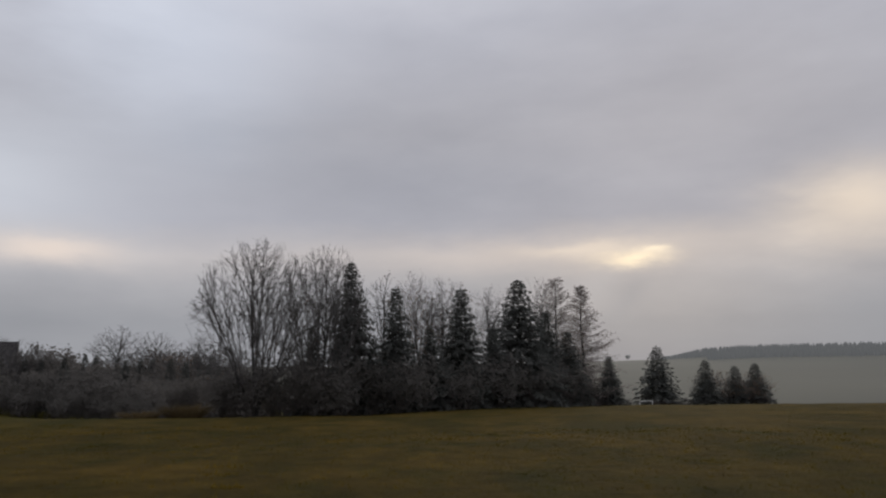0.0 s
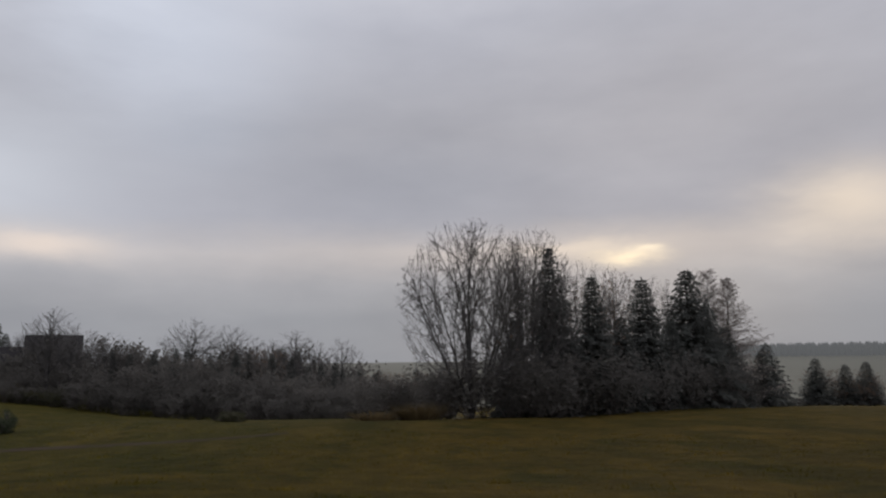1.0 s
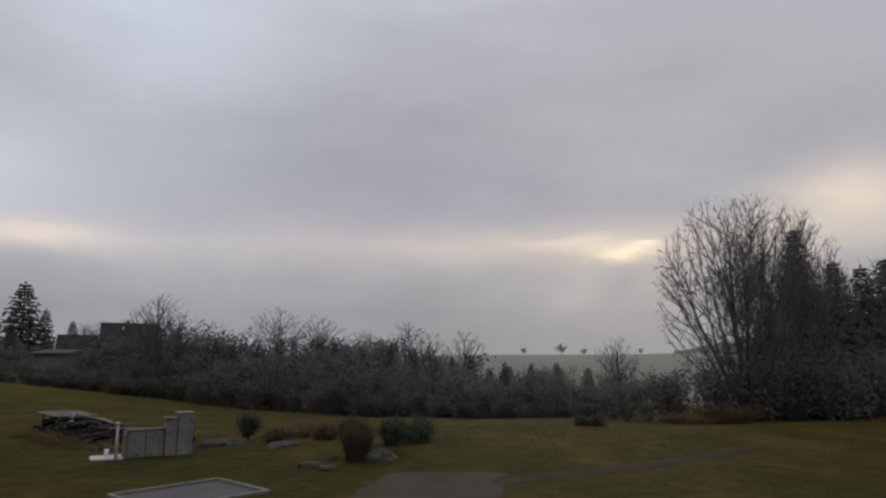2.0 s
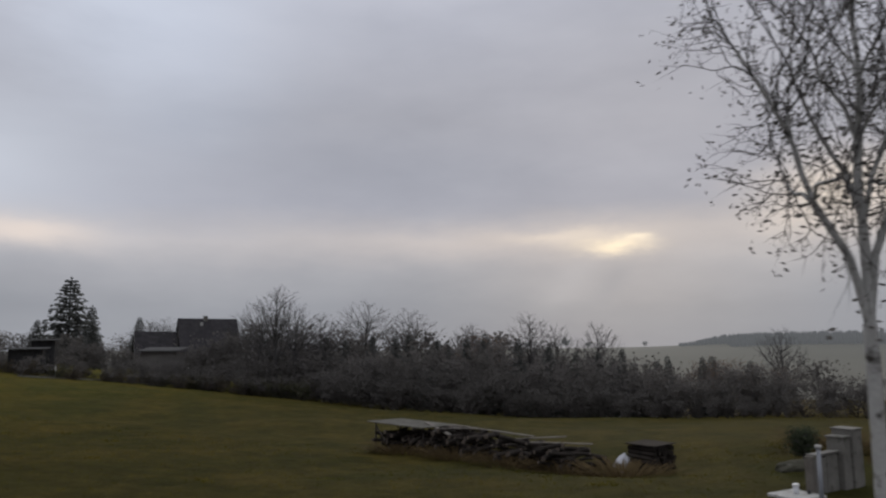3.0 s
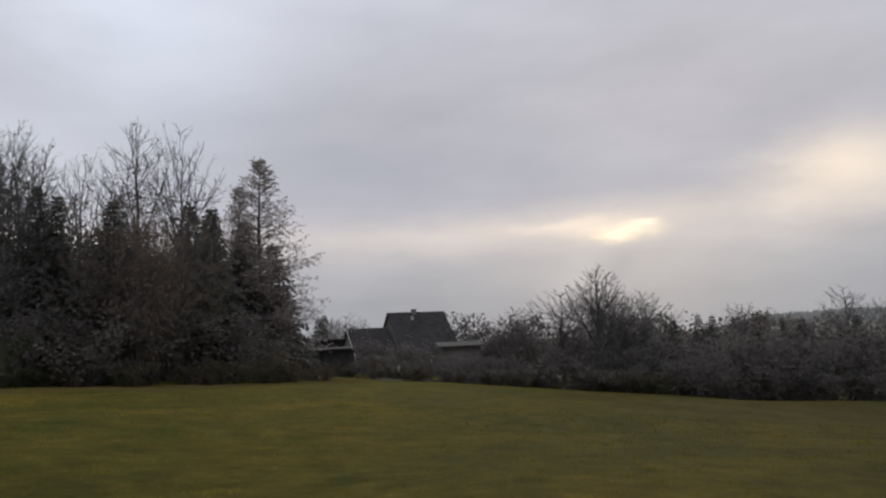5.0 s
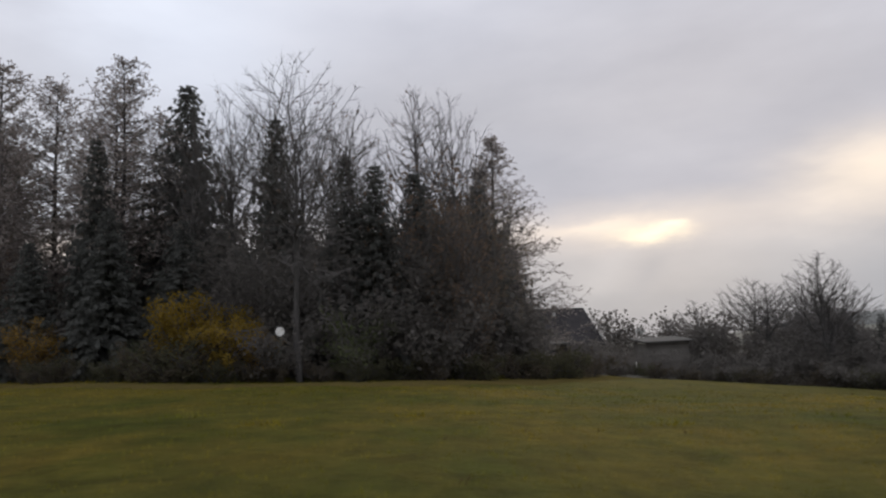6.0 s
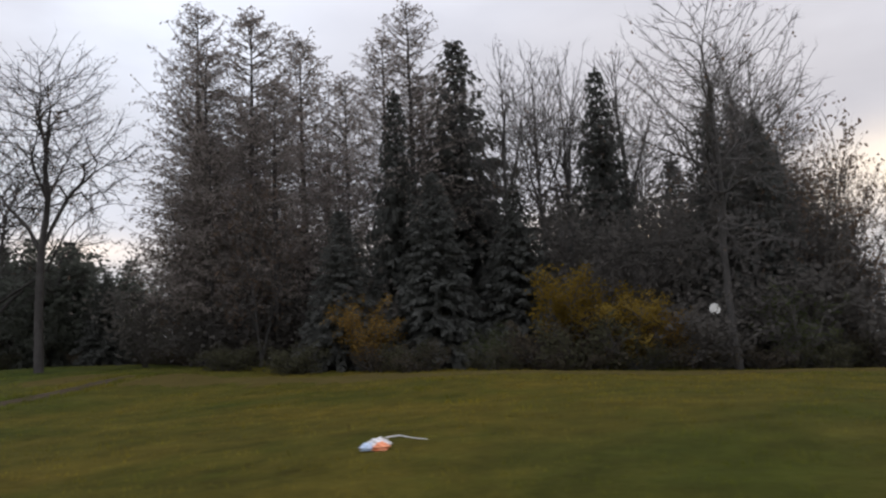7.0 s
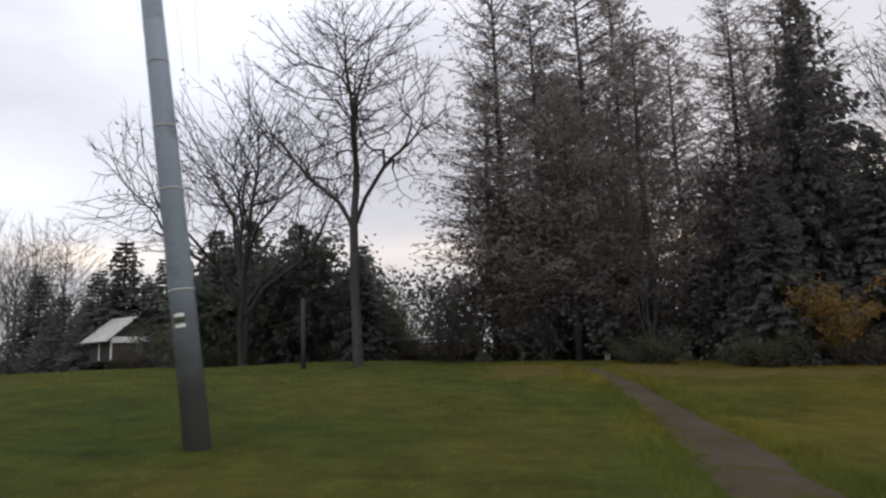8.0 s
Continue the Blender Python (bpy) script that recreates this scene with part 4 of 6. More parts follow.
# the wood
plant_all([(L, -113.9, 64.2, 18.6), (L, -112.6, 61.8, 15.3), (L, -114.4, 65.2, 13.5, 1.2), (L, -110.8, 62.4, 17.2), (L, -109.0, 64.3, 16.9), (L, -106.9, 64.0, 14.6, 0.8), (L, -105.0, 62.6, 15.8), (L, -103.7, 60.8, 16.3), (S, -101.8, 63.7, 15.8), (N, -99.9, 60.0, 14.1),
           (N, -98.6, 61.0, 14.2), (N, -97.1, 63.0, 15.0), (S, -96.2, 60.0, 12.6, 0.7), ("broad", -93.9, 54.2, 13.2, 0.78), (N, -95.3, 60.6, 14.2), (N, -92.6, 58.0, 12.4),
           (S, -106.2, 58.0, 7.0), (S, -102.8, 58.0, 8.2), (S, -104.2, 59.5, 12.0, 0.7), (S, -99.8, 58.4, 7.6), ("near_thicket", -96.9, 57.5, 7.1), ("near_thicket", -95.0, 59.2, 7.4), ("near_thicket", -92.2, 57.4, 7.8, 0.9), (S, -91.4, 57.4, 9.4, 0.8), ("near_thicket", -96.2, 58.0, 5.8, 0.8), ("near_thicket", -90.6, 58.0, 7.6, 0.9), ("near_thicket", -93.4, 58.4, 9.0), ("near_thicket", -97.6, 59.4, 8.2), ("near_thicket", -88.8, 60.2, 5.6, 0.9)], "trees of the wood")
plant_all([(D, -109.7, 59.6, 8.6, 0.7), (S, -120.4, 68.4, 6.6), ("green", -119.0, 69.4, 5.0, 0.8), (N, -88.4, 64.5, 14.8),
           (N, -90.0, 62.5, 15.1), (N, -94.3, 66.0, 14.3), (S, -87.1, 66.0, 10.3), (S, -90.0, 60.0, 9.6), (S, -92.7, 58.0, 10.0, 0.8),
           (D, -89.4, 58.2, 10.3, 0.8), (D, -88.3, 58.8, 8.0, 0.8), (D, -88.3, 60.2, 6.2, 0.8)], "trees of the wood")
for i in range(11):
    f = (i + plant_rng.random()) / 11
    x = -113.0 + 25 * f + plant_rng.uniform(-1, 1)
    y = 64.0 + (i % 3) * 4.0 + plant_rng.uniform(-1.5, 1.5) + 4 * f
    if -102 < x < -95 and y > 63.5 or -108.3 < x < -106:
        continue
    plant((S if x > -101 else "far_larch", N, "far_larch", N, D)[i % 5], x, y, height=plant_rng.uniform(9.0, 12.5), group="trees of the wood")
plant_all([(D, -114.0, 64.4, 9.8, 0.8), (D, -88.2, 58.3, 5.8, 0.8), (L, -109.2, 60.4, 13.0), (L, -111.8, 60.2, 11.0), (D, -113.6, 62.6, 8.0, 0.8)], "trees of the wood")
for i in range(5):
    f = (i + plant_rng.random()) / 5
    x, y = -113.6 + 13 * f, 65.0 + (i % 3) * 3.0 + plant_rng.uniform(-1.2, 1.2)
    if x > -101.5 or -107.9 < x < -106.4:
        continue
    plant(("far_larch", N, "far_larch")[i % 3], x, y, height=plant_rng.uniform(12.0, 14.8), group="trees of the wood")
for i in range(34):
    x, y = -114.5 + 27 * (i + plant_rng.random()) / 34, 65.0 + (i % 3) * 2.2 + plant_rng.uniform(-0.8, 0.8)
    if -99.2 < x < -98.3 or -107.2 < x < -106.5:
        continue
    plant("tall_thicket", x, y, height=plant_rng.uniform(7.0, 10.5), wide=plant_rng.uniform(0.75, 1.0), group="trees of the wood")
plant("cone", -85.9, 72.4, 14.9, wide=1.12)
plant("cone", -86.8, 70.6, 12.6, wide=0.85)
plant_all([(S, -88.4, 69.6, 10.6, 1.2), (S, -86.8, 70.2, 8.4, 1.3), (S, -85.6, 71.2, 6.0, 1.0), (S, -90.2, 71.0, 11.6), (S, -85.4, 73.6, 9.0, 1.2), (S, -85.2, 72.4, 4.4, 1.0), ("near_thicket", -85.6, 70.4, 5.4)], "trees of the wood", 1.1)
plant("brown", -88.0, 61.8, 10.2, wide=0.92)
plant("dead", -89.2, 60.6, 8.2, wide=0.9)
# round the lawn behind the footpath
plant("lawn", -119.4, 61.3, 15.9, which=0, turn=40)
plant("lawn", -125.3, 66.3, 15.2, which=1, wide=1.05, turn=10)
plant_all([("far_spruce", -147.4, 98.4, 13.7, 1.7), ("far_spruce", -143.0, 97.2, 11.7, 1.6), ("far_spruce", -150.6, 99.6, 11.0, 1.6), ("far_spruce", -153.2, 102.2, 8.8, 1.6), ("far_spruce", -156.4, 103.8, 9.4, 1.6), ("far_spruce", -149.2, 100.6, 9.6, 1.7),
           ("far_spruce", -145.2, 99.0, 9.8, 1.7), ("far_spruce", -141.0, 96.4, 10.4, 1.6), ("far_spruce", -159.2, 106.0, 8.2, 1.6), (B, -176.6, 125.0, 24.5), (B, -165.2, 118.0, 21.5), (B, -172.0, 119.0, 20.0), ("far_spruce", -163.2, 110.0, 12.7, 1.6),
           (H, -128.6, 72.0, 8.8), (H, -126.8, 72.0, 9.2), (H, -125.4, 72.4, 8.8), (H, -124.0, 71.0, 8.7), (H, -122.4, 71.0, 8.2), (H, -121.0, 72.0, 7.6), (D, -120.9, 78.0, 7.6), (D, -121.4, 74.0, 6.8)], "trees round the lawn")

for i, (x, y, top, w) in enumerate(((-120.9, 71.2, 8.0, 1.0), (-123.2, 70.3, 8.8, 1.1), (-125.8, 71.2, 8.9, 1.1), (-128.4, 73.0, 8.6, 1.1), (-122.0, 69.6, 6.2, 1.0))):
    plant("hedge", x, y, top, wide=w, which=1 + i % 2, group="trees round the lawn")


def along(line, step):
    """Places every so many metres along a line of (x, y, top)."""
    out = []
    for (x0, y0, t0), (x1, y1, t1) in zip(line[:-1], line[1:]):
        n = max(1, round(math.hypot(x1 - x0, y1 - y0) / step))
        out += [(x0 + (x1 - x0) * i / n, y0 + (y1 - y0) * i / n, t0 + (t1 - t0) * i / n) for i in range(n)]
    return out


def thickets(line, step, rows, gap, group, keys=("thicket",)):
    for row in range(rows):
        for x, y, top in along(line, step):
            x, y = x + plant_rng.uniform(-0.8, 0.8) + row * gap[0], y + plant_rng.uniform(-0.8, 0.8) + row * gap[1]
            if group == "undergrowth of the wood" and -100.1 < x < -98.2:
                continue
            h = max(1.1, top - gz(x, y)) * plant_rng.uniform(0.82, 1.12)
            plant(plant_rng.choice(keys), x, y, height=h, wide=1.1, group=group)


thickets([(-79, 77, 1.2), (-76, 79, 0.5), (-70, 83, 0.2), (-66, 84, 0.8), (-60, 84, 2.0), (-52, 83, 1.9), (-44, 81, 1.4), (-36, 76, 0.9), (-28, 68, 0.3), (-21, 60.5, 0.0), (-15, 54, 0.6)], 2.7, 2, (1.5, 3.2), "shrubs of the belt", ("far_shrub",))
thickets([(-79, 75, 0.4), (-70, 80.5, -0.4), (-63, 81.5, -0.6), (-52, 80.5, -0.8), (-44, 78.5, -1.2), (-36, 73.5, -1.6), (-28, 65.5, -1.8), (-21, 58, -1.4), (-15, 51.5, -0.6)], 2.2, 1, (0, 0), "low shrubs of the belt", ("far_shrub",))
thickets([(-112, 118, 3.5), (-96, 126, 3.6), (-80, 132, 3.4), (-64, 128, 2.6), (-50, 122, 1.6)], 3.4, 1, (0, 0), "shrubs of the belt", ("far_shrub",))
thickets([(-79, 88, 2.8), (-62, 93.5, 3.3), (-55, 95, 3.1), (-48, 95.5, 2.5), (-42, 94.5, 2.3), (-37, 92, 1.8), (-30, 86.5, 0.9), (-25, 80.5, 0.5), (-22, 77, 0.2), (-18, 72, 0.4), (-15, 68, 0.9)], 2.6, 1, (0, 0), "shrubs of the belt", ("far_shrub",))
thickets([(-75, 118, 4.8), (-58, 116, 4.2), (-45, 112, 3.2), (-34, 104, 2.2), (-27, 95, 0.6)], 3.2, 1, (0, 0), "shrubs of the belt", ("far_shrub",))
thickets([(-18.5, 47.4, 0.9), (-15, 46.8, 1.8), (-12, 47.6, 2.4), (-8, 50, 2.4), (-1, 57, 2.0), (6, 64, 2.0), (13, 73.5, 0.5), (17, 78, -1.6)], 2.3, 2, (-1.2, 2.0), "shrubs under the copse")
thickets([(-100, 78, 1.8), (-92, 80, 1.6), (-86, 83, 1.2), (-80, 86, 1.0)], 2.5, 2, (0.5, 3.0), "shrubs by the house", ("far_shrub",))
thickets([(-96, 96, 3.0), (-84, 104, 2.0), (-68, 110, 1.5)], 3.2, 1, (0, 0), "shrubs by the house", ("far_shrub",))
thickets([(24, 99, -3.6), (33, 104, -4.0), (42, 107, -1.5)], 3.2, 1, (0, 0), "shrubs by the young spruces", ("far_shrub",))
thickets([(-112.5, 60.5, 5.0), (-105, 59.5, 5.0), (-100.5, 59.0, 3.6), (-97, 58.5, 4.2), (-90, 58.5, 5.5), (-86, 64, 4.6), (-85, 71, 1.8)], 2.0, 2, (0.3, 2.4), "undergrowth of the wood")
thickets([(-115.5, 64.5, 6.0), (-109, 63, 6.4), (-103, 62.5, 6.0)], 1.8, 2, (0.5, 2.5), "undergrowth of the wood")
thickets([(-111, 57.5, 1.9), (-104, 56, 1.9), (-97, 54.4, 1.9), (-92, 54.2, 1.8), (-88, 57, 1.8), (-84, 63, 1.5), (-81.5, 70, 1.0)], 1.5, 1, (0, 0), "brambles at the wood's edge", ("bramble",))
thickets([(-133, 76, 4.8), (-127, 71.5, 5.4), (-120.6, 71.5, 4.6), (-119.4, 71, 2.7), (-117.5, 69.5, 2.6), (-115, 67.5, 2.9)], 1.7, 3, (0.3, 2.0), "hedge behind the lawn", ("thicket", "thicket", "green"))
thickets([(-172, 112, 5.5), (-158, 103, 5.5), (-150, 99, 5.5), (-140, 94, 5.0), (-134, 84, 5.0)], 2.6, 1, (0, 0), "hedge behind the hut", ("far_shrub",))
thickets([(-95.2, 54.7, 3.4), (-88, 56.6, 4.4)], 1.3, 1, (0, 0), "undergrowth of the wood")
thickets([(-133, 72, 2.6), (-126, 69.5, 2.8), (-119, 69, 2.6), (-114.5, 65.5, 2.6), (-111.5, 61, 2.6)], 1.6, 1, (0, 0), "brambles behind the lawn", ("bramble",))
thickets([(-83.6, 77.5, 0.6), (-79, 75.6, 0.4), (-70, 81.0, -0.7), (-63, 82.0, -1.0), (-56, 81.6, -1.2)], 1.5, 1, (0, 0), "brambles along the field", ("bramble",))
thickets([(-99.6, 54.8, 2.9), (-95.8, 54.2, 2.5)], 0.9, 1, (0, 0), "brambles at the wood's edge", ("bramble",))
plant("yellow", -98.1, 55.7, 4.4, wide=1.0, group="autumn shrubs")
plant("yellow", -96.7, 55.0, 3.3, wide=0.9, group="autumn shrubs")
plant("orange", -95.6, 55.2, 2.7, wide=1.1, group="autumn shrubs")
plant("orange", -105.2, 56.9, 3.9, group="autumn shrubs")
plant("green", -91.9, 54.6, 3.4, group="autumn shrubs")
plant("green", -100.9, 56.4, 2.6, group="autumn shrubs")

# a birch by the road, still in leaf
for m_ in (crown_meshes(130, 7.6, 1.65, 0.36, 1, 620, 0.34, 0.75, DULL, BIRCH_BARK, TWIG_MID, 0.0048, 0.8, 0.3, 0.5, 3, lumps=0.4),):
    birch = thing("birch", -41.0, 22.8, gz(-41.0, 22.8) - 0.03, "slender birch with small withered leaves beside the road", "tree")
    part("trunk", m_[0], None, birch, "white birch bark")
    part("crown", m_[1], None, birch)

# ---- backdrop: slopes and a wooded ridge, mist painted as glow ----
def far_height(r, a):
    """Height of the far slope at a distance and a bearing."""
    rise = np.clip((r - 280) / 1300, 0, 1)
    ridge = 1 / (1 + np.exp(-(a - 0.33) / 0.045))
    z = -32 + 20 * rise ** 1.2 + (22 * ridge + 2 * np.sin(a * 9)) * np.clip((r - 900) / 700, 0, 1)
    return z - 30 * np.clip((r - 1750) / 700, 0, 1)


def far_point(r, a, lift=0.0):
    """A place on the far slope, seen at the bearing a."""
    return Vector((0.6 * r * math.sin(a), 0.6 * r * math.cos(a), 1.7 + 0.6 * (float(far_height(r, a)) - 1.7) + lift))


rs, angs = np.concatenate([np.linspace(280, 1750, 34), np.linspace(1900, 2600, 6)]), np.linspace(-1.0, 1.15, 150)
g = Geo()
for r_ in rs:
    for a_ in angs:
        g.v.append(far_point(r_, a_))
na = len(angs)
for i in range(len(rs) - 1):
    for j in range(na - 1):
        k = i * na + j
        g.f.append((k, k + 1, k + na + 1, k + na))
        g.m.append(0)
tagged(part("backdrop", g, HILL_FIELD, smooth=True), "fields on the far side of the valley, mist painted as glow", "hills", kind="structure")

r = random.Random(3)
g = Geo()
for i in range(2600):
    a_ = r.uniform(0.29, 0.75)
    r_ = r.uniform(1400, 1640) if a_ > 0.35 else r.uniform(1560, 1620)
    h_ = r.uniform(7, 13) * min(1.0, max(0.4, 0.4 + (a_ - 0.30) / 0.08))
    p = far_point(r_, a_, -1.2)
    w_ = h_ * r.uniform(0.22, 0.34)
    g.pipe([p, p + Vector((0, 0, h_ * 0.35)), p + Vector((r.uniform(-0.6, 0.6), 0, h_))], [w_, w_ * 0.8, 0.25], 5, 0, False)
tagged(part("far_wood", g, HILL_WOOD), "dark spruce forest on a far ridge, mist painted as glow", "forest", kind="stuff")

# single round trees on the crest across the valley
for i, (a_, h_) in enumerate(((0.085, 10.0), (0.138, 15.0), (0.168, 9.0), (0.245, 8.0))):
    p = far_point(1590, a_)
    # trunk and crown share the far wood's painted mist glow
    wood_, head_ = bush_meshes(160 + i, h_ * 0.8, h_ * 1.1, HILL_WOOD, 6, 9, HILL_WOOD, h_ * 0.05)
    ob = thing("far_tree", p.x, p.y, p.z, "small round tree on a crest across the valley, mist painted on", "tree", group="far trees")
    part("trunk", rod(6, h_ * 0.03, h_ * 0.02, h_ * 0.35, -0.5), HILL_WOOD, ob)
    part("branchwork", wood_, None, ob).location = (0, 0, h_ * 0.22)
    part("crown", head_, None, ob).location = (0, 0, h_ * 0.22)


# ---- things beside the road ----
def snow_pole():
    x, y = -52.14, 21.0
    z = gz(x, y) - 0.05
    ob = new("snow_pole")
    ob.matrix_basis = frame_of((x, y, z), (-52.655, 21.0, 2.42))
    tagged(ob, "leaning grey wooden snow stake with an ochre band", "snow pole")
    full = (Vector((-52.655, 21.0, 2.42)) - Vector((x, y, z))).length
    part("pole", rod(10, 0.034, 0.034, full - 0.19, -0.2), STAKE, ob, smooth=True)
    part("paint_band", rod(10, 0.0345, 0.0345, 0.365, full - 0.39), OCHRE, ob, "ochre painted band", smooth=True)
    part("cap", rod(10, 0.036, 0.033, 0.026, full - 0.026), STAKE, ob, smooth=True)
    return ob


def delineator():
    x, y = -106.27, 35.8
    z = gz(x, y) - 0.05
    ob = new("delineator_post")
    ob.matrix_basis = frame_of((x, y, z), (-106.67, 35.8, 1.81))
    tagged(ob, "leaning white plastic roadside delineator post", "delineator post")
    h = (Vector((-106.67, 35.8, 1.81)) - Vector((x, y, z))).length

    def wedge(z0, z1, grow=0.0, slope=0.0):
        g = Geo()
        ring = [(-0.04, -0.025), (0.04, -0.025), (0.04, 0.01), (0.0, 0.04), (-0.04, 0.01)]
        for zz, sl in ((z0, 0), (z1, slope)):
            for a, b in ring:
                g.v.append(Vector((a * (1 + grow), b * (1 + grow), zz - sl * (b + 0.025))))
        for i in range(5):
            j = (i + 1) % 5
            g.f.append((i, j, 5 + j, 5 + i))
            g.m.append(0)
        g.f += [(4, 3, 2, 1, 0), (5, 6, 7, 8, 9)]
        g.m += [0, 0]
        return g
    part("post", wedge(-0.2, h - 0.06, 0, 0), PLASTIC, ob)
    part("top_cap", wedge(h - 0.062, h, 0.04, 0.2), WHITE, ob)
    part("dark_band", wedge(h - 0.38, h - 0.235, 0.02, 0), BLACK, ob, "black painted band")
    return ob


def trail_sign():
    x, y = -110.62, 39.0
    z = gz(x, y) - 0.05
    ob = new("trail_sign")
    ob.matrix_basis = frame_of((x, y, z), (-110.93, 39.0, 2.63))
    tagged(ob, "leaning thin post with a white hiking notice board", "trail sign")
    part("post", rod(8, 0.022, 0.02, 2.83 - z, -0.2), DARKSTAKE, ob, smooth=True)
    h = 2.63 - z
    g = Geo()
    g.box((-0.075, -0.040, h - 0.47), (0.075, -0.026, h - 0.21))
    plate = part("board", g, WHITE, ob, "white board with faint print", 0.002)
    g = Geo()
    g.v += [Vector((-0.03, -0.0412, h - 0.235)), Vector((0.03, -0.0412, h - 0.235)), Vector((0.0, -0.0412, h - 0.262))]
    g.f.append((0, 1, 2))
    g.m.append(0)
    part("arrow", g, BLACK, plate)
    for i, zz in enumerate((h - 0.375, h - 0.392)):
        g = Geo()
        g.box((-0.045, -0.0415, zz - 0.004), (0.062, -0.0402, zz))
        part("print_bar", g, BLACK, plate)
    g = Geo()
    g.box((0.0, -0.0415, h - 0.445), (0.066, -0.0402, h - 0.425))
    part("print_bar", g, REDPAINT, plate, "red print bar")
    for i, mt in enumerate((WHITE, BLUE, WHITE)):
        g = Geo()
        g.box((-0.042, -0.036, h - 0.495 - 0.025 * (i + 1)), (0.042, -0.0262, h - 0.495 - 0.025 * i))
        part("trail_stripe", g, mt, ob, "painted trail stripe")
    return ob


def utility_pole():
    base, up = Vector((-117.70, 43.23, gz(-117.70, 43.23) - 0.05)), Vector((-118.24, 43.21, 5.5))
    ob = new("utility_pole")
    ob.matrix_basis = frame_of(base, up)
    tagged(ob, "grey utility pole with thin metal bands standing in grass", "utility pole")
    full = 8.6
    part("pole", rod(14, 0.125, 0.085, full, -0.3), POLEWOOD, ob, smooth=True)
    for z in (1.51, 2.50, 3.14, 3.82, 4.7, 5.5):
        rr = 0.125 - 0.04 * (z + 0.3) / full + 0.003
        part("metal_band", rod(14, rr, rr, 0.022, z), PALE, ob, "thin pale metal band", smooth=True)
    for i, mt in enumerate((WHITE, REDPAINT, WHITE)):
        rr = 0.122
        g = Geo()
        for a in range(5):
            for zz in (0, 1):
                w = -1.95 + a * 0.2
                g.v.append(Vector((math.cos(w) * rr, math.sin(w) * rr, 1.30 - 0.05 * i - 0.035 * zz)))
        for a in range(4):
            g.f.append((a * 2, a * 2 + 2, a * 2 + 3, a * 2 + 1))
            g.m.append(0)
        part("trail_mark", g, (WHITE, GREENLEAF, WHITE)[i], ob, "painted trail mark")
    g = Geo()
    g.box((-0.7, -0.05, full - 0.55), (0.7, 0.05, full - 0.45))
    arm = part("crossarm", g, STEEL, ob, "", 0.008)
    tops = []
    for i in range(4):
        xx = -0.6 + 0.4 * i
        gi = rod(8, 0.03, 0.022, 0.14, full - 0.45)
        for v in gi.v:
            v.x += xx
        part("insulator", gi, PALE, arm, smooth=True)
        tops.append(ob.matrix_basis @ Vector((xx, 0, full - 0.31)))
    return tops


snow_pole()
delineator()
trail_sign()
ends = utility_pole()
for i, p in enumerate(ends):
    q = Vector((-150 + 0.55 * i, 122, 15.2))
    pts = []
    for k in range(15):
        u = k / 14
        c = p.lerp(q, u)
        c.z -= 4 * 0.8 * u * (1 - u)
        pts.append(c)
    g = Geo()
    g.pipe(pts, [0.0035] * 15, 4)
    tagged(part("power_line", g, BLACK), "thin black overhead wire running from a pole", "cable", "overhead wires")


def litter():
    x, y = -102.4, 39.3
    ob = thing("plastic_bag", x, y, gz(x, y), "crumpled white and orange plastic bag lying in the grass", "litter", 12)
    r = random.Random(4)

    def crumple(w, d, h, ox, oy, mat, name, label=""):
        bm = bmesh.new()
        bmesh.ops.create_icosphere(bm, subdivisions=3, radius=1)
        for v in bm.verts:
            n = noise.noise(v.co * 2.3 + Vector((ox * 9, 1, 2))) * 0.45 + noise.noise(v.co * 6) * 0.2
            v.co *= 1 + n
            v.co = Vector((v.co.x * w + ox, v.co.y * d + oy, max(v.co.z, -0.3) * h + h * 0.3))
        me = bpy.data.meshes.new(name)
        bm.to_mesh(me)
        bm.free()
        me.materials.append(mat)
        part(name, me, None, ob, label)
    crumple(0.09, 0.08, 0.07, 0.0, 0.02, PLASTIC, "bag")
    crumple(0.065, 0.05, 0.05, 0.015, -0.06, PINK, "wrapper", "orange-pink wrapper")
    crumple(0.06, 0.05, 0.045, -0.09, -0.02, BLUEBAG, "sleeve", "pale blue plastic sleeve")
    g = Geo()
    g.pipe([Vector((0.06, 0.0, 0.09)), Vector((0.18, 0.0, 0.10)), Vector((0.30, 0.01, 0.07)), Vector((0.42, 0.0, 0.05))], [0.006, 0.005, 0.004, 0.003], 5)
    part("drawstring", g, PLASTIC, ob)


litter()


def round_sign():
    x, y = -94.5, 54.0
    z = gz(x, y)
    ob = thing("round_sign", x, y, z - 0.05, "small round white sign on a thin post before the bushes", "sign")
    part("post", rod(8, 0.02, 0.02, 2.49 - z + 0.1, -0.2), DARKSTAKE, ob, smooth=True)
    g = Geo()
    n = 24
    for yy in (-0.035, -0.022):
        for i in range(n):
            g.v.append(Vector((0.16 * math.cos(6.283 * i / n), yy, 2.49 - z + 0.05 + 0.16 * math.sin(6.283 * i / n))))
    g.f += [tuple(range(n)), tuple(range(2 * n - 1, n - 1, -1))]
    g.m += [0, 0]
    for i in range(n):
        g.f.append((i, n + i, n + (i + 1) % n, (i + 1) % n))
        g.m.append(0)
    part("disc", g, WHITE, ob, "white disc")


round_sign()


# ---- the yard by the track ----
def stick(g, p, q, rad, n=6):
    g.pipe([Vector(p), Vector(q)], [rad, rad * 0.85], n)


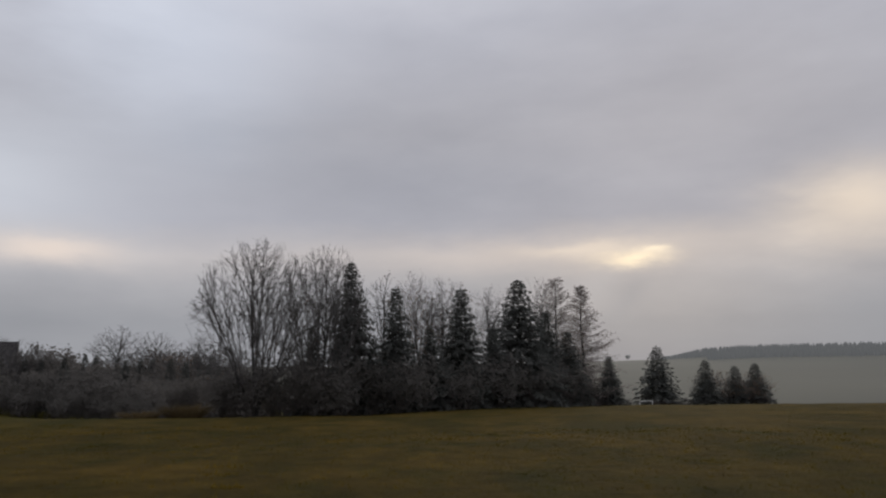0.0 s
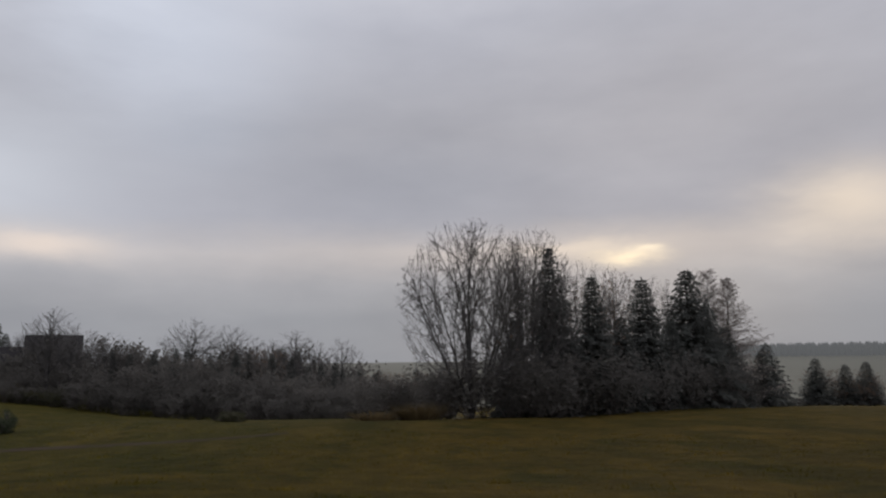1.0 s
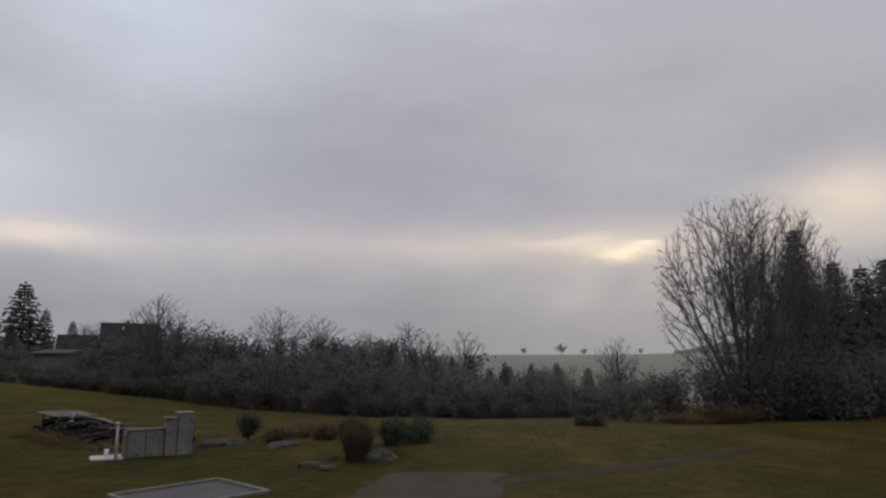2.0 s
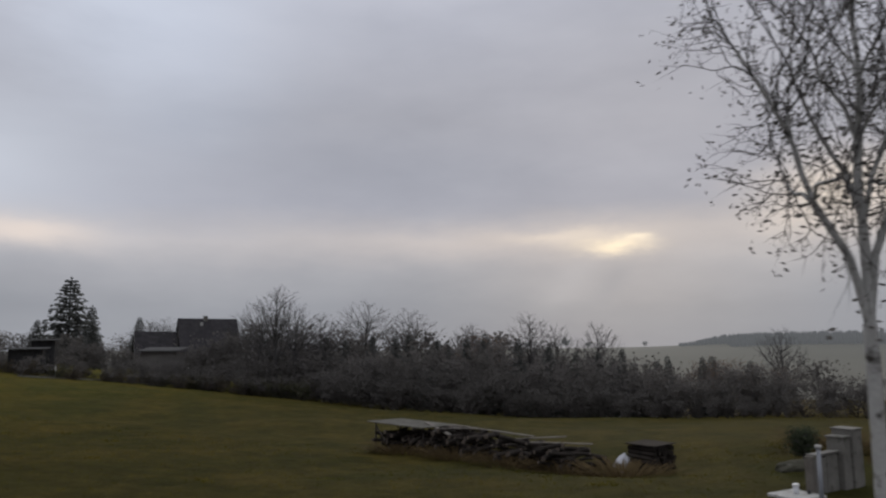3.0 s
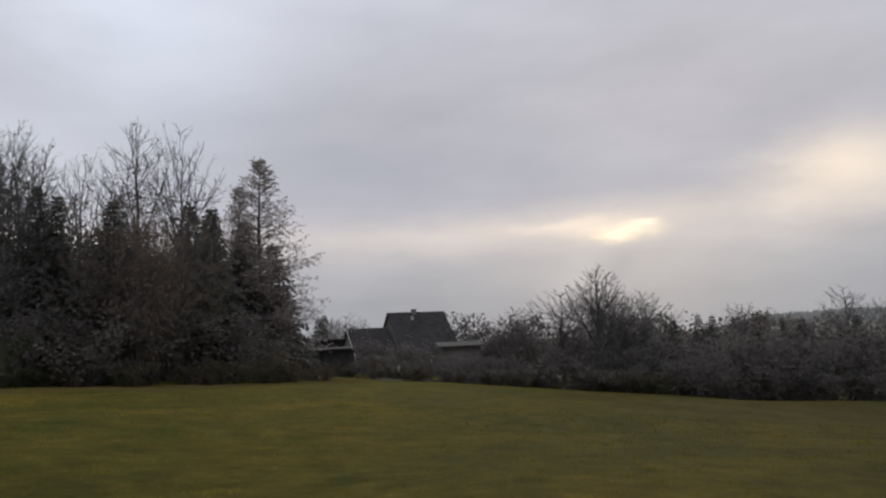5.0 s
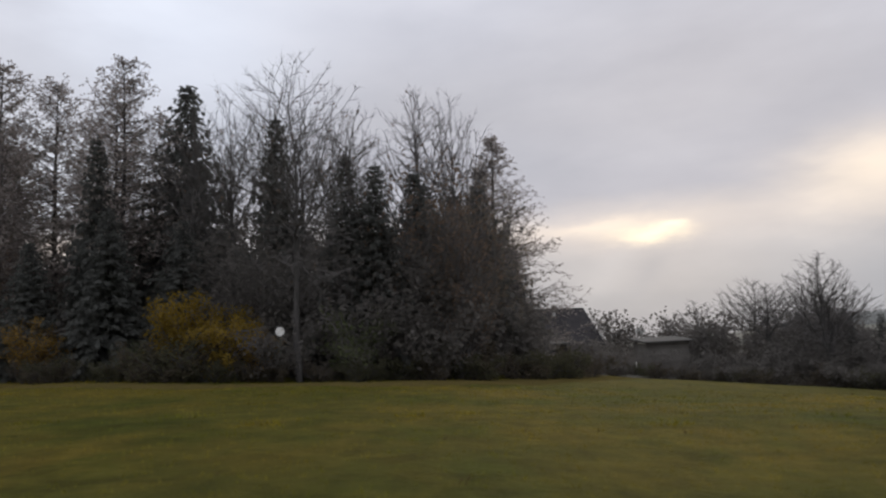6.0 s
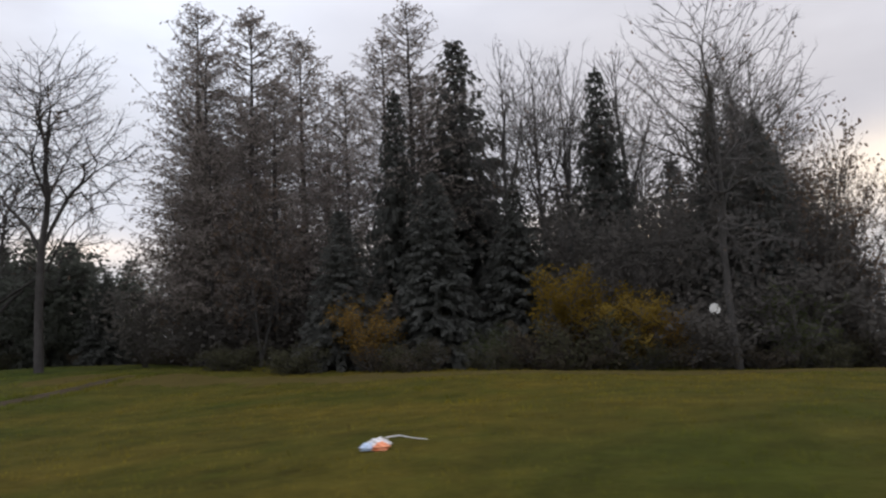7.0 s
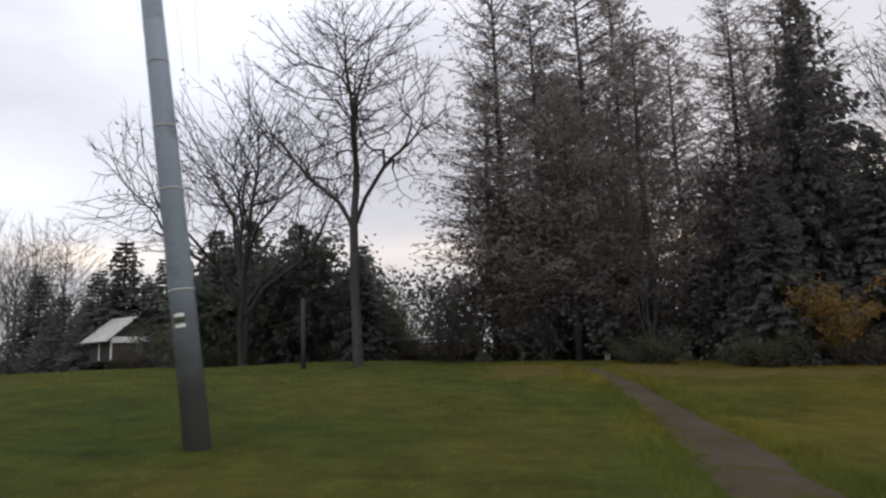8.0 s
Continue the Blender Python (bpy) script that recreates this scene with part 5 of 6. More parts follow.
def woodpile():
    """Split logs under a sheet roof, the pile running towards the road."""
    r = random.Random(8)
    ax, ay = Vector((-46.6, 41.0, 0)), Vector((-41.1, 35.1, 0))
    d = (ay - ax).normalized()
    ang = math.degrees(math.atan2(d.y, d.x))
    x, y = ax.x, ax.y
    z = gz(x, y)
    ob = thing("woodpile", x, y, z, "long pile of weathered logs partly under a sheet roof", "woodpile", ang)
    L = (ay - ax).length
    log = {}
    for k in range(6):
        g = Geo()
        rad = 0.024 + 0.009 * k
        stick(g, (0, -0.5 - 0.04 * k, 0), (0, 0.5, 0), rad, 7)
        me = g.mesh("log", [LOG, LOGEND])
        me.polygons[-1].material_index = me.polygons[-2].material_index = 1
        log[k] = me
    for i in range(290):
        u = r.uniform(0.25, L)
        drop = gz(x + d.x * u, y + d.y * u) - z
        top = (0.55 if u < 2.5 else 0.72) * (1 - 0.25 * u / L) * r.uniform(0.0, 1.0)
        o = part("log", log[r.randrange(6)], None, ob)
        flat = r.random() < 0.5
        o.matrix_basis = pose(u, r.uniform(-0.4, 0.4), drop + 0.06 + top, r.uniform(-16, 16), r.uniform(0, 360) if not flat else r.uniform(-8, 8), r.uniform(-28, 28) + (90 if flat else 0))
    for i in range(9):
        u = r.uniform(1.5, L - 0.5)
        g = Geo()
        g.box((-0.9, -0.07, -0.012), (0.9, 0.07, 0.012))
        o = part("plank", g, BOARD, ob, "pale weathered plank")
        o.matrix_basis = pose(u, r.uniform(-0.2, 0.3), gz(x + d.x * u, y + d.y * u) - z + 0.80 * (1 - 0.25 * u / L) + r.uniform(0.02, 0.1), r.uniform(-6, 6), r.uniform(-7, 7), r.uniform(-25, 25))
    for a, b in ((0.0, -0.55), (0.0, 0.55), (2.4, -0.55), (2.4, 0.55)):
        g = Geo()
        g.box((a - 0.024, b - 0.024, -0.2), (a + 0.024, b + 0.024, 0.93 if b < 0 else 0.90))
        part("roof_post", g, DARKWOOD, ob, "", 0.006)
    g = Geo()
    stick(g, (0.03, -0.6, 0.85), (0.9, -0.6, 0.05), 0.025)
    part("brace", g, BOARD, ob)
    g = Geo()
    for i in range(57):
        wave = 1.0 + 0.014 * math.sin(i * 1.57)
        g.v += [Vector((-0.2 + 0.05 * i, yy, wave * zz)) for yy, zz in ((-0.8, 0.965), (0.8, 0.935), (0.8, 0.92), (-0.8, 0.95))]
    for i in range(56):
        for j in range(4):
            g.f.append((i * 4 + j, i * 4 + (j + 1) % 4, i * 4 + 4 + (j + 1) % 4, i * 4 + 4 + j))
            g.m.append(0)
    part("roof_sheet", g, SHEET, ob, "pale corrugated sheet")


woodpile()


def sack():
    x, y = -40.13, 35.0
    bm = bmesh.new()
    bmesh.ops.create_icosphere(bm, subdivisions=3, radius=1)
    for v in bm.verts:
        n = 1 + 0.16 * noise.noise(v.co * 2.2) + 0.06 * noise.noise(v.co * 7)
        fold = 0.10 * math.sin(v.co.x * 9 + v.co.z * 7) * abs(v.co.z) + 0.07 * noise.noise(v.co * 4.5)
        neck = 1 - 0.45 * max(0.0, v.co.z) ** 2
        v.co = Vector((v.co.x * 0.21 * (n + fold) * neck + 0.08 * v.co.z, v.co.y * 0.22 * (n + fold) * neck, max(v.co.z * n, -0.6) * 0.34 + 0.20))
    me = bpy.data.meshes.new("sack")
    bm.to_mesh(me)
    bm.free()
    me.materials.append(SACKING)
    me.polygons.foreach_set("use_smooth", [True] * len(me.polygons))
    ob = part("sack", me, None)
    ob.matrix_basis = pose(x, y, gz(x, y), 0, 6, 30)
    tagged(ob, "bulging white plastic sack beside the woodpile", "sack")


sack()


def log_stack():
    r = random.Random(9)
    x, y = -39.35, 35.0
    ob = thing("log_stack", x, y, gz(x, y), "small square stack of dark logs with a board on top", "woodpile", 40)
    g0 = Geo()
    stick(g0, (0, -0.42, 0), (0, 0.42, 0), 0.065, 7)
    me = g0.mesh("log", [LOG])
    for i in range(6):
        for j in range(6):
            part("log", me, None, ob).matrix_basis = pose(-0.36 + 0.145 * i + r.uniform(-0.02, 0.02), r.uniform(-0.05, 0.05), 0.06 + 0.115 * j, r.uniform(-4, 4), r.uniform(0, 360), r.uniform(-5, 5))
    g = Geo()
    g.box((-0.5, -0.45, 0.72), (0.5, 0.45, 0.745))
    part("cover_board", g, LOG, ob, "dark weathered cover board")


log_stack()


def block_wall():
    """A low wall of concrete panels between two thick pillars."""
    x, y = -38.35, 28.95
    z = gz(x, y)
    d = Vector((-37.2 + 38.35, 29.75 - 28.95, 0))
    ob = thing("concrete_wall", x, y, z, "broken wall of grey concrete slabs and pillars on the lawn", "wall", math.degrees(math.atan2(d.y, d.x)))
    for nm, lo, hi in (("panel", (0.0, -0.06, -0.1), (0.42, 0.06, 0.60)), ("panel", (0.435, -0.06, -0.1), (0.86, 0.06, 0.64)),
                       ("pillar", (0.88, -0.16, -0.1), (1.16, 0.14, 0.90)), ("pillar", (1.17, -0.2, -0.1), (1.55, 0.18, 1.03))):
        g = Geo()
        g.box(lo, hi)
        part(nm, g, CONCRETE, ob, "", 0.012)
    for lo, hi in (((-0.02, -0.08, 0.655), (0.88, 0.08, 0.69)), ((0.86, -0.18, 0.903), (1.165, 0.16, 0.94)), ((1.155, -0.22, 1.033), (1.57, 0.2, 1.06))):
        g = Geo()
        g.box(lo, hi)
        part("coping", g, CONCRETE, ob, "weathered coping slab", 0.006)
    g = Geo()
    g.box((-0.09, -0.07, -0.1), (-0.012, 0.07, 0.66))
    part("end_post", g, BOARD, ob, "", 0.006)


block_wall()


def well_cover():
    x, y = -38.75, 28.75
    z = gz(x, y)
    ob = thing("well_cover", x, y, z, "flat pale concrete well cover with a short vent pipe", "well cover", 28)
    g = Geo()
    g.box((-0.36, -0.32, -0.05), (0.36, 0.32, 0.05))
    part("slab", g, PALE, ob, "", 0.015)
    part("vent_pipe", rod(12, 0.045, 0.045, 0.14, 0.05), PLASTIC, ob, smooth=True)
    part("vent_cap", rod(12, 0.06, 0.052, 0.03, 0.191), WHITE, ob, smooth=True)
    g = rod(10, 0.03, 0.028, 0.06, 0.052)
    for v in g.v:
        v.x += 0.2
        v.y -= 0.1
    part("valve", g, BLACK, ob, smooth=True)


def standpipe():
    x, y = -38.42, 28.55
    z = gz(x, y)
    ob = thing("standpipe", x, y, z - 0.05, "thin grey standpipe with a pale cap beside a wall", "standpipe")
    part("pipe", rod(10, 0.036, 0.034, 1.0, -0.1), STAKE, ob, smooth=True)
    part("cap", rod(10, 0.06, 0.045, 0.05, 0.9), PALE, ob, smooth=True)


well_cover()
standpipe()


def slab_lid():
    x, y = -34.95, 23.85
    z = gz(x, y)
    ob = thing("tank_lid", x, y, z, "dark flat tank lid with a pale raised rim in the grass", "tank lid", 48)
    g = Geo()
    g.box((-1.0, -0.8, -0.1), (1.0, 0.8, 0.05))
    part("lid", g, ASPHALT, ob, "", 0.01)
    for lo, hi in (((-1.07, 0.803, -0.1), (1.07, 0.87, 0.10)), ((-1.07, -0.87, -0.1), (1.07, -0.803, 0.10)), ((-1.07, -0.8, -0.1), (-1.003, 0.8, 0.10)), ((1.003, -0.8, -0.1), (1.07, 0.8, 0.10))):
        g = Geo()
        g.box(lo, hi)
        part("rim", g, CONCRETE, ob, "", 0.008)


slab_lid()


def boulder(x, y, sx, sy, sz, seed, label, mat=STONE, flat=False):
    bm = bmesh.new()
    bmesh.ops.create_icosphere(bm, subdivisions=3, radius=1)
    for v in bm.verts:
        n = 1 + 0.25 * noise.noise(v.co * 1.6 + Vector((seed, 0, 0))) + 0.07 * noise.noise(v.co * 5)
        zz = v.co.z * n
        if flat:
            zz = min(zz, 0.55)
        v.co = Vector((v.co.x * n * sx, v.co.y * n * sy, max(zz, -0.4) * sz))
    me = bpy.data.meshes.new("boulder")
    bm.to_mesh(me)
    bm.free()
    me.materials.append(mat)
    ob = part("boulder", me, None)
    ob.matrix_basis = pose(x, y, gz(x, y) + 0.02, 0, 0, seed * 40)
    return tagged(ob, label, "boulder", "garden stones")


boulder(-33.5, 27.35, 0.30, 0.2, 0.13, 1, "flat-topped pale garden stone in the grass", STONE, True)
boulder(-33.1, 28.2, 0.16, 0.13, 0.14, 2, "small pale garden stone in the grass", STONE, True)
boulder(-33.0, 26.85, 0.26, 0.2, 0.10, 3, "low mossy garden stone in the grass", STONE, True)
boulder(-31.95, 27.8, 0.42, 0.3, 0.24, 4, "broad grey boulder beside the gravel track")
boulder(-36.9, 32.0, 0.7, 0.4, 0.18, 5, "broad grey boulder near a small tree")
boulder(-34.8, 30.4, 0.6, 0.3, 0.14, 6, "low dark garden stone on the lawn")

for nm, x, y, h, w, mt, lab in (("juniper", -32.85, 30.0, 0.95, 0.75, JUNIPER, "upright dark green juniper"), ("juniper", -31.85, 30.4, 0.9, 1.0, JUNIPER, "broad dark green juniper"),
                                ("juniper", -31.15, 30.8, 0.9, 1.0, JUNIPER, "broad dark green juniper"),
                                ("low_shrub", -25.1, 37.0, 0.5, 1.6, MOSSLEAF, "low green shrub in the meadow"),
                                ("reddish_shrub", -35.2, 31.5, 0.5, 0.9, REEDY, "low reddish shrub with withered leaves"), ("reddish_shrub", -33.9, 32.0, 0.55, 0.7, REEDY, "low reddish shrub with withered leaves")):
    ms = bush_meshes(int(-x * 10), h, w, mt, 7, 14, TWIG_RED, 0.05)
    ob = thing(nm, x, y, gz(x, y), lab, "shrub")
    part("branchwork", ms[0], None, ob)
    part("foliage", ms[1], None, ob)

ms = bush_meshes(77, 0.8, 0.7, JUNIPER, 5, 8, TWIG, 0.07)
ob = thing("topiary_tree", -36.4, 32.9, gz(-36.4, 32.9), "small clipped evergreen tree on a thin stem", "tree")
part("trunk", rod(6, 0.04, 0.03, 0.5, -0.1), BARK, ob)
o = part("crown", ms[1], None, ob)
o.location = (0, 0, 0.25)


def grass_clump(name, x, y, h, w, n, seed, mat, label, category="grass clump"):
    r = random.Random(seed)
    g = Geo()
    for i in range(n):
        a, s = r.uniform(0, 6.283), r.random() ** 0.5
        b = Vector((math.cos(a) * s * w * 0.35, math.sin(a) * s * w * 0.35, -0.03))
        tip = b + Vector((math.cos(a) * s * w * 0.4 + r.uniform(-0.1, 0.1), math.sin(a) * s * w * 0.4 + r.uniform(-0.1, 0.1), h * r.uniform(0.55, 1)))
        sd = Vector((-math.sin(a), math.cos(a), 0)) * 0.014
        mid = b.lerp(tip, 0.55) + Vector((0, 0, h * 0.08))
        k = len(g.v)
        g.v += [b - sd, b + sd, mid + sd, mid - sd, tip]
        g.f += [(k, k + 1, k + 2, k + 3), (k + 3, k + 2, k + 4)]
        g.m += [0, 0]
    ob = part(name, g, mat)
    ob.matrix_basis = pose(x, y, gz(x, y))
    return tagged(ob, label, category)


grass_clump("reed_grass", -32.50, 27.9, 0.95, 0.7, 300, 1, REEDY, "tall clump of dry brown ornamental grass")
grass_clump("dry_weeds", -17.2, 44.4, 1.0, 2.8, 620, 2, STRAW, "patch of tall dry straw-coloured weeds", "weeds")
grass_clump("dry_weeds", -19.4, 43.0, 0.5, 2.6, 460, 3, STRAW, "patch of tall dry straw-coloured weeds", "weeds")
for i, (x, y) in enumerate(((-46.0, 39.2), (-44.4, 37.6), (-43.0, 36.0), (-41.6, 34.6), (-40.4, 33.6))):
    grass_clump("dry_weeds", x, y, 0.38, 2.4, 380, 40 + i, STRAW, "fringe of dry tawny grass before the woodpile", "weeds")
grass_clump("dry_weeds", -34.6, 34.5, 0.4, 3.0, 460, 4, STRAW, "patch of tall dry straw-coloured weeds", "weeds")


# ---- house, sheds and hut ----
def gable(g, x0, x1, y0, y1, z0, z1, m=0):
    """The triangle of a gable at both ends of a ridge along x."""
    ym = (y0 + y1) / 2
    for xx in (x0, x1):
        k = len(g.v)
        g.v += [Vector((xx, y0, z0)), Vector((xx, y1, z0)), Vector((xx, ym, z1))]
        g.f.append((k, k + 1, k + 2))
        g.m.append(m)


def tiled_slope(name, parent, x0, x1, y_eave, z_eave, y_ridge, z_ridge, mat, label=""):
    """One slope of a roof with stepped rows of tiles."""
    g = Geo()
    rows = 14
    for i in range(rows):
        u0, u1 = i / rows, (i + 1) / rows
        a = Vector((0, y_eave + (y_ridge - y_eave) * u0, z_eave + (z_ridge - z_eave) * u0))
        b = Vector((0, y_eave + (y_ridge - y_eave) * u1, z_eave + (z_ridge - z_eave) * u1))
        up = Vector((0, -(z_ridge - z_eave), (y_ridge - y_eave))).normalized()
        if up.z < 0:
            up = -up
        for j in range(int((x1 - x0) / 0.9)):
            w0, w1 = x0 + 0.9 * j, min(x0 + 0.9 * (j + 1), x1)
            k = len(g.v)
            for xx, p, o in ((w0, a, 0.025), (w1, a, 0.025), (w1, b, 0.012), (w0, b, 0.012), (w0, a, -0.08), (w1, a, -0.08), (w1, b, -0.08), (w0, b, -0.08)):
                q = p + up * o
                g.v.append(Vector((xx, q.y, q.z)))
            for q in ((0, 1, 2, 3), (7, 6, 5, 4), (0, 4, 5, 1), (1, 5, 6, 2), (2, 6, 7, 3), (3, 7, 4, 0)):
                g.f.append(tuple(k + c for c in q))
                g.m.append(0)
    return part(name, g, mat, parent, label)


def window(parent, x, y, z, w, h):
    """A window that faces local -y."""
    g = Geo()
    for lo, hi in (((x - w / 2, y - 0.05, z), (x - w / 2 + 0.07, y + 0.02, z + h)), ((x + w / 2 - 0.07, y - 0.05, z), (x + w / 2, y + 0.02, z + h)),
                   ((x - w / 2 + 0.07, y - 0.05, z), (x + w / 2 - 0.07, y + 0.02, z + 0.07)), ((x - w / 2 + 0.07, y - 0.05, z + h - 0.07), (x + w / 2 - 0.07, y + 0.02, z + h)),
                   ((x - 0.03, y - 0.045, z + 0.07), (x + 0.03, y + 0.015, z + h - 0.07))):
        g.box(lo, hi)
    win = part("window", g, WHITE, parent)
    g = Geo()
    g.box((x - w / 2 + 0.07, y - 0.02, z + 0.07), (x + w / 2 - 0.07, y - 0.01, z + h - 0.07))
    part("pane", g, GLASS, win)


def house():
    a, b = Vector((-80.8, 114.0, 0)), Vector((-73.4, 117.8, 0))
    d = (b - a).normalized()
    z = -2.4
    ob = thing("house", a.x, a.y, z, "old house with a steep dark tiled roof among trees", "house", math.degrees(math.atan2(d.y, d.x)))
    L, ridge, eave = (b - a).length, 7.75, 2.9
    g = Geo()
    g.box((0.25, -4.0, -0.5), (L - 0.25, 4.0, eave))
    gable(g, 0.25, L - 0.25, -4.0, 4.0, eave, ridge - 0.15)
    part("wall", g, RENDER, ob)
    tiled_slope("roof", ob, 0, L, -4.5, eave - 0.5, 0, ridge, TILE, "dark slate-grey tiles")
    tiled_slope("roof", ob, 0, L, 4.5, eave - 0.5, 0, ridge, TILE, "dark slate-grey tiles")
    g = Geo()
    g.box((3.45, -0.35, ridge - 0.6), (3.95, 0.15, ridge + 0.30))
    ch = part("chimney", g, CONCRETE, ob, "", 0.01)
    g = Geo()
    g.box((3.4, -0.40, ridge + 0.305), (4.0, 0.20, ridge + 0.36))
    part("chimney_cap", g, CONCRETE, ch, "weathered chimney cap")
    g = Geo()
    g.box((2.9, -1.0, ridge - 1.05), (3.25, -0.75, ridge - 0.55))
    part("skylight", g, PALE, ob, "small pale skylight")
    for xx in (1.6, 4.0, 6.4):
        window(ob, xx, -4.0, 0.9, 1.0, 1.2)
    # lower wing
    L2, r2 = 5.2, 5.9
    g = Geo()
    g.box((-L2, -3.2, -0.5), (0.2, 3.2, 2.4))
    gable(g, -L2, 0.2, -3.2, 3.2, 2.4, r2 - 0.15)
    part("wing_wall", g, RENDER, ob)
    tiled_slope("wing_roof", ob, -L2 - 0.3, 0.24, -3.7, 2.0, 0, r2, TILE, "dark slate-grey tiles")
    tiled_slope("wing_roof", ob, -L2 - 0.3, 0.24, 3.7, 2.0, 0, r2, TILE, "dark slate-grey tiles")
    g = Geo()
    k = 0
    g.v += [Vector((-L2 - 0.34, -3.7, 1.95)), Vector((-L2 - 0.34, -3.45, 1.95)), Vector((-L2 - 0.34, -0.1, r2 - 0.2)), Vector((-L2 - 0.34, -0.1, r2 + 0.1))]
    g.f.append((0, 1, 2, 3))
    g.m.append(0)
    part("barge_board", g, WHITE, ob, "white barge board")
    for xx in (-3.6, -1.4):
        window(ob, xx, -3.2, 0.8, 0.9, 1.1)


house()


BLACKWOOD = material("weathered_black_boards", (0.026, 0.026, 0.027), (0.05, 0.049, 0.049), 3, 0.85, 0.3, 25, 0.15, gloss=0.05)
GREYROOF = material("grey_roof_sheet", (0.045, 0.045, 0.044), (0.085, 0.083, 0.08), 1.2, 0.9, 0.2, 12, 0.1, gloss=0.05)


def flat_shed(name, x, y, z, turn, w, d, h, label, tilt=0.25, roof=SHEET, wall=DARKWOOD):
    """A lean-to with board walls and an overhanging pale roof."""
    ob = thing(name, x, y, z, label, "shed", turn)
    n = int(w / 0.2)
    for i in range(n):
        g = Geo()
        g.box((-w / 2 + 0.2 * i, -d / 2, -0.4), (-w / 2 + 0.2 * i + 0.19, -d / 2 + 0.04, h))
        part("board", g, wall, ob)
    g = Geo()
    g.box((-w / 2, -d / 2 + 0.05, -0.4), (w / 2, d / 2, h - 0.05))
    part("wall", g, wall, ob)
    g = Geo()
    k = [(-w / 2 - 0.3, -d / 2 - 0.4, h + 0.02), (w / 2 + 0.3, -d / 2 - 0.4, h + 0.02), (w / 2 + 0.3, d / 2 + 0.3, h + tilt), (-w / 2 - 0.3, d / 2 + 0.3, h + tilt)]
    g.v += [Vector(p) for p in k] + [Vector((p[0], p[1], p[2] + 0.09)) for p in k]
    for q in ((3, 2, 1, 0), (4, 5, 6, 7), (0, 1, 5, 4), (1, 2, 6, 5), (2, 3, 7, 6), (3, 0, 4, 7)):
        g.f.append(q)
        g.m.append(0)
    part("roof", g, roof, ob, "pale roofing sheet", 0.01)
    g = Geo()
    g.box((-w * 0.2, -d / 2 - 0.03, -0.3), (w * 0.1, -d / 2 - 0.004, h - 0.4))
    part("door", g, wall, ob, "", 0.006)
    return ob


flat_shed("garden_shed", -72.4, 87.6, gz(-72.6, 87.6), 4, 3.4, 3.2, 1.0 - gz(-72.6, 87.6), "long low shed with a grey sheet roof", 0.35, GREYROOF, RENDER)
flat_shed("carport_shed", -82.6, 81.6, gz(-82.5, 81.6), 22, 2.7, 2.6, 1.28 - gz(-82.5, 81.6), "small dark board shed with a pale roof edge", 0.12, GREYROOF, BLACKWOOD)
flat_shed("tool_shed", -83.7, 86.4, gz(-83.7, 86.4), 22, 2.0, 2.4, 2.1 - gz(-83.7, 86.4), "taller dark board shed behind the small one", 0.1, GREYROOF, BLACKWOOD)


def hut():
    x, y = -145.5, 94.8
    z = 2.75
    ob = thing("hut", x, y, z, "small cottage hut with a pale sheet roof and white trim", "hut", 60)
    g = Geo()
    g.box((-2.0, -1.6, -0.4), (2.0, 1.6, 1.6))
    part("wall", g, DARKWOOD, ob)
    for y0 in (-1.62, 1.54):
        g = Geo()
        tri = [(-2.05, 1.6), (2.05, 1.6), (0, 3.15)]
        g.v += [Vector((a, y0 + d, b)) for d in (0, 0.08) for a, b in tri]
        g.f += [(0, 1, 2), (5, 4, 3), (0, 3, 4, 1), (1, 4, 5, 2), (2, 5, 3, 0)]
        g.m += [0] * 5
        part("gable", g, DARKWOOD, ob, "dark boarded gable")
    for s in (-1, 1):
        g = Geo()
        for i in range(40):
            yy, zz = -1.95 + 0.1 * i, 0.018 * math.sin(i * 1.57)
            g.v += [Vector((0, yy, 3.3 + zz)), Vector((s * 2.7, yy, 1.25 + zz)), Vector((s * 2.7, yy, 1.19 + zz)), Vector((0, yy, 3.24 + zz))]
        for i in range(39):
            for j in range(4):
                g.f.append((i * 4 + j, i * 4 + (j + 1) % 4, i * 4 + 4 + (j + 1) % 4, i * 4 + 4 + j))
                g.m.append(0)
        part("roof", g, PALE, ob, "pale corrugated roof")
    g = Geo()
    g.box((-2.15, -1.70, 1.1), (2.35, -1.605, 1.6))
    part("trim_board", g, WHITE, ob, "white trim board", 0.008)
    g = Geo()
    g.box((1.75, -1.68, -0.3), (2.35, -1.605, 1.09))
    part("corner_board", g, WHITE, ob, "white corner board", 0.006)
    g = Geo()
    g.box((-2.12, -1.6, 1.22), (-2.005, 1.6, 1.5))
    part("fascia", g, WHITE, ob, "white fascia board under the eave", 0.006)
    for yy in (-1.58, 0.1):
        g = Geo()
        g.box((-2.08, yy, -0.3), (-2.005, yy + 0.14, 1.215))
        part("porch_post", g, WHITE, ob, "white post", 0.006)
    g = Geo()
    g.box((0.1, -1.64, -0.3), (1.0, -1.603, 1.05))
    part("door", g, BOARD, ob, "", 0.006)


hut()
flat_shed("low_shed", -118.0, 72.0, gz(-118.0, 72.0), 5, 3.4, 2.4, 0.9, "low dark board shed behind the lawn", 0.2, GREYROOF)
flat_shed("white_shed", -172.0, 107.0, gz(-172, 107), 25, 4.5, 4, 3.2, "pale shed behind trees at the lawn's end", 0.4, SHEET, WHITE)

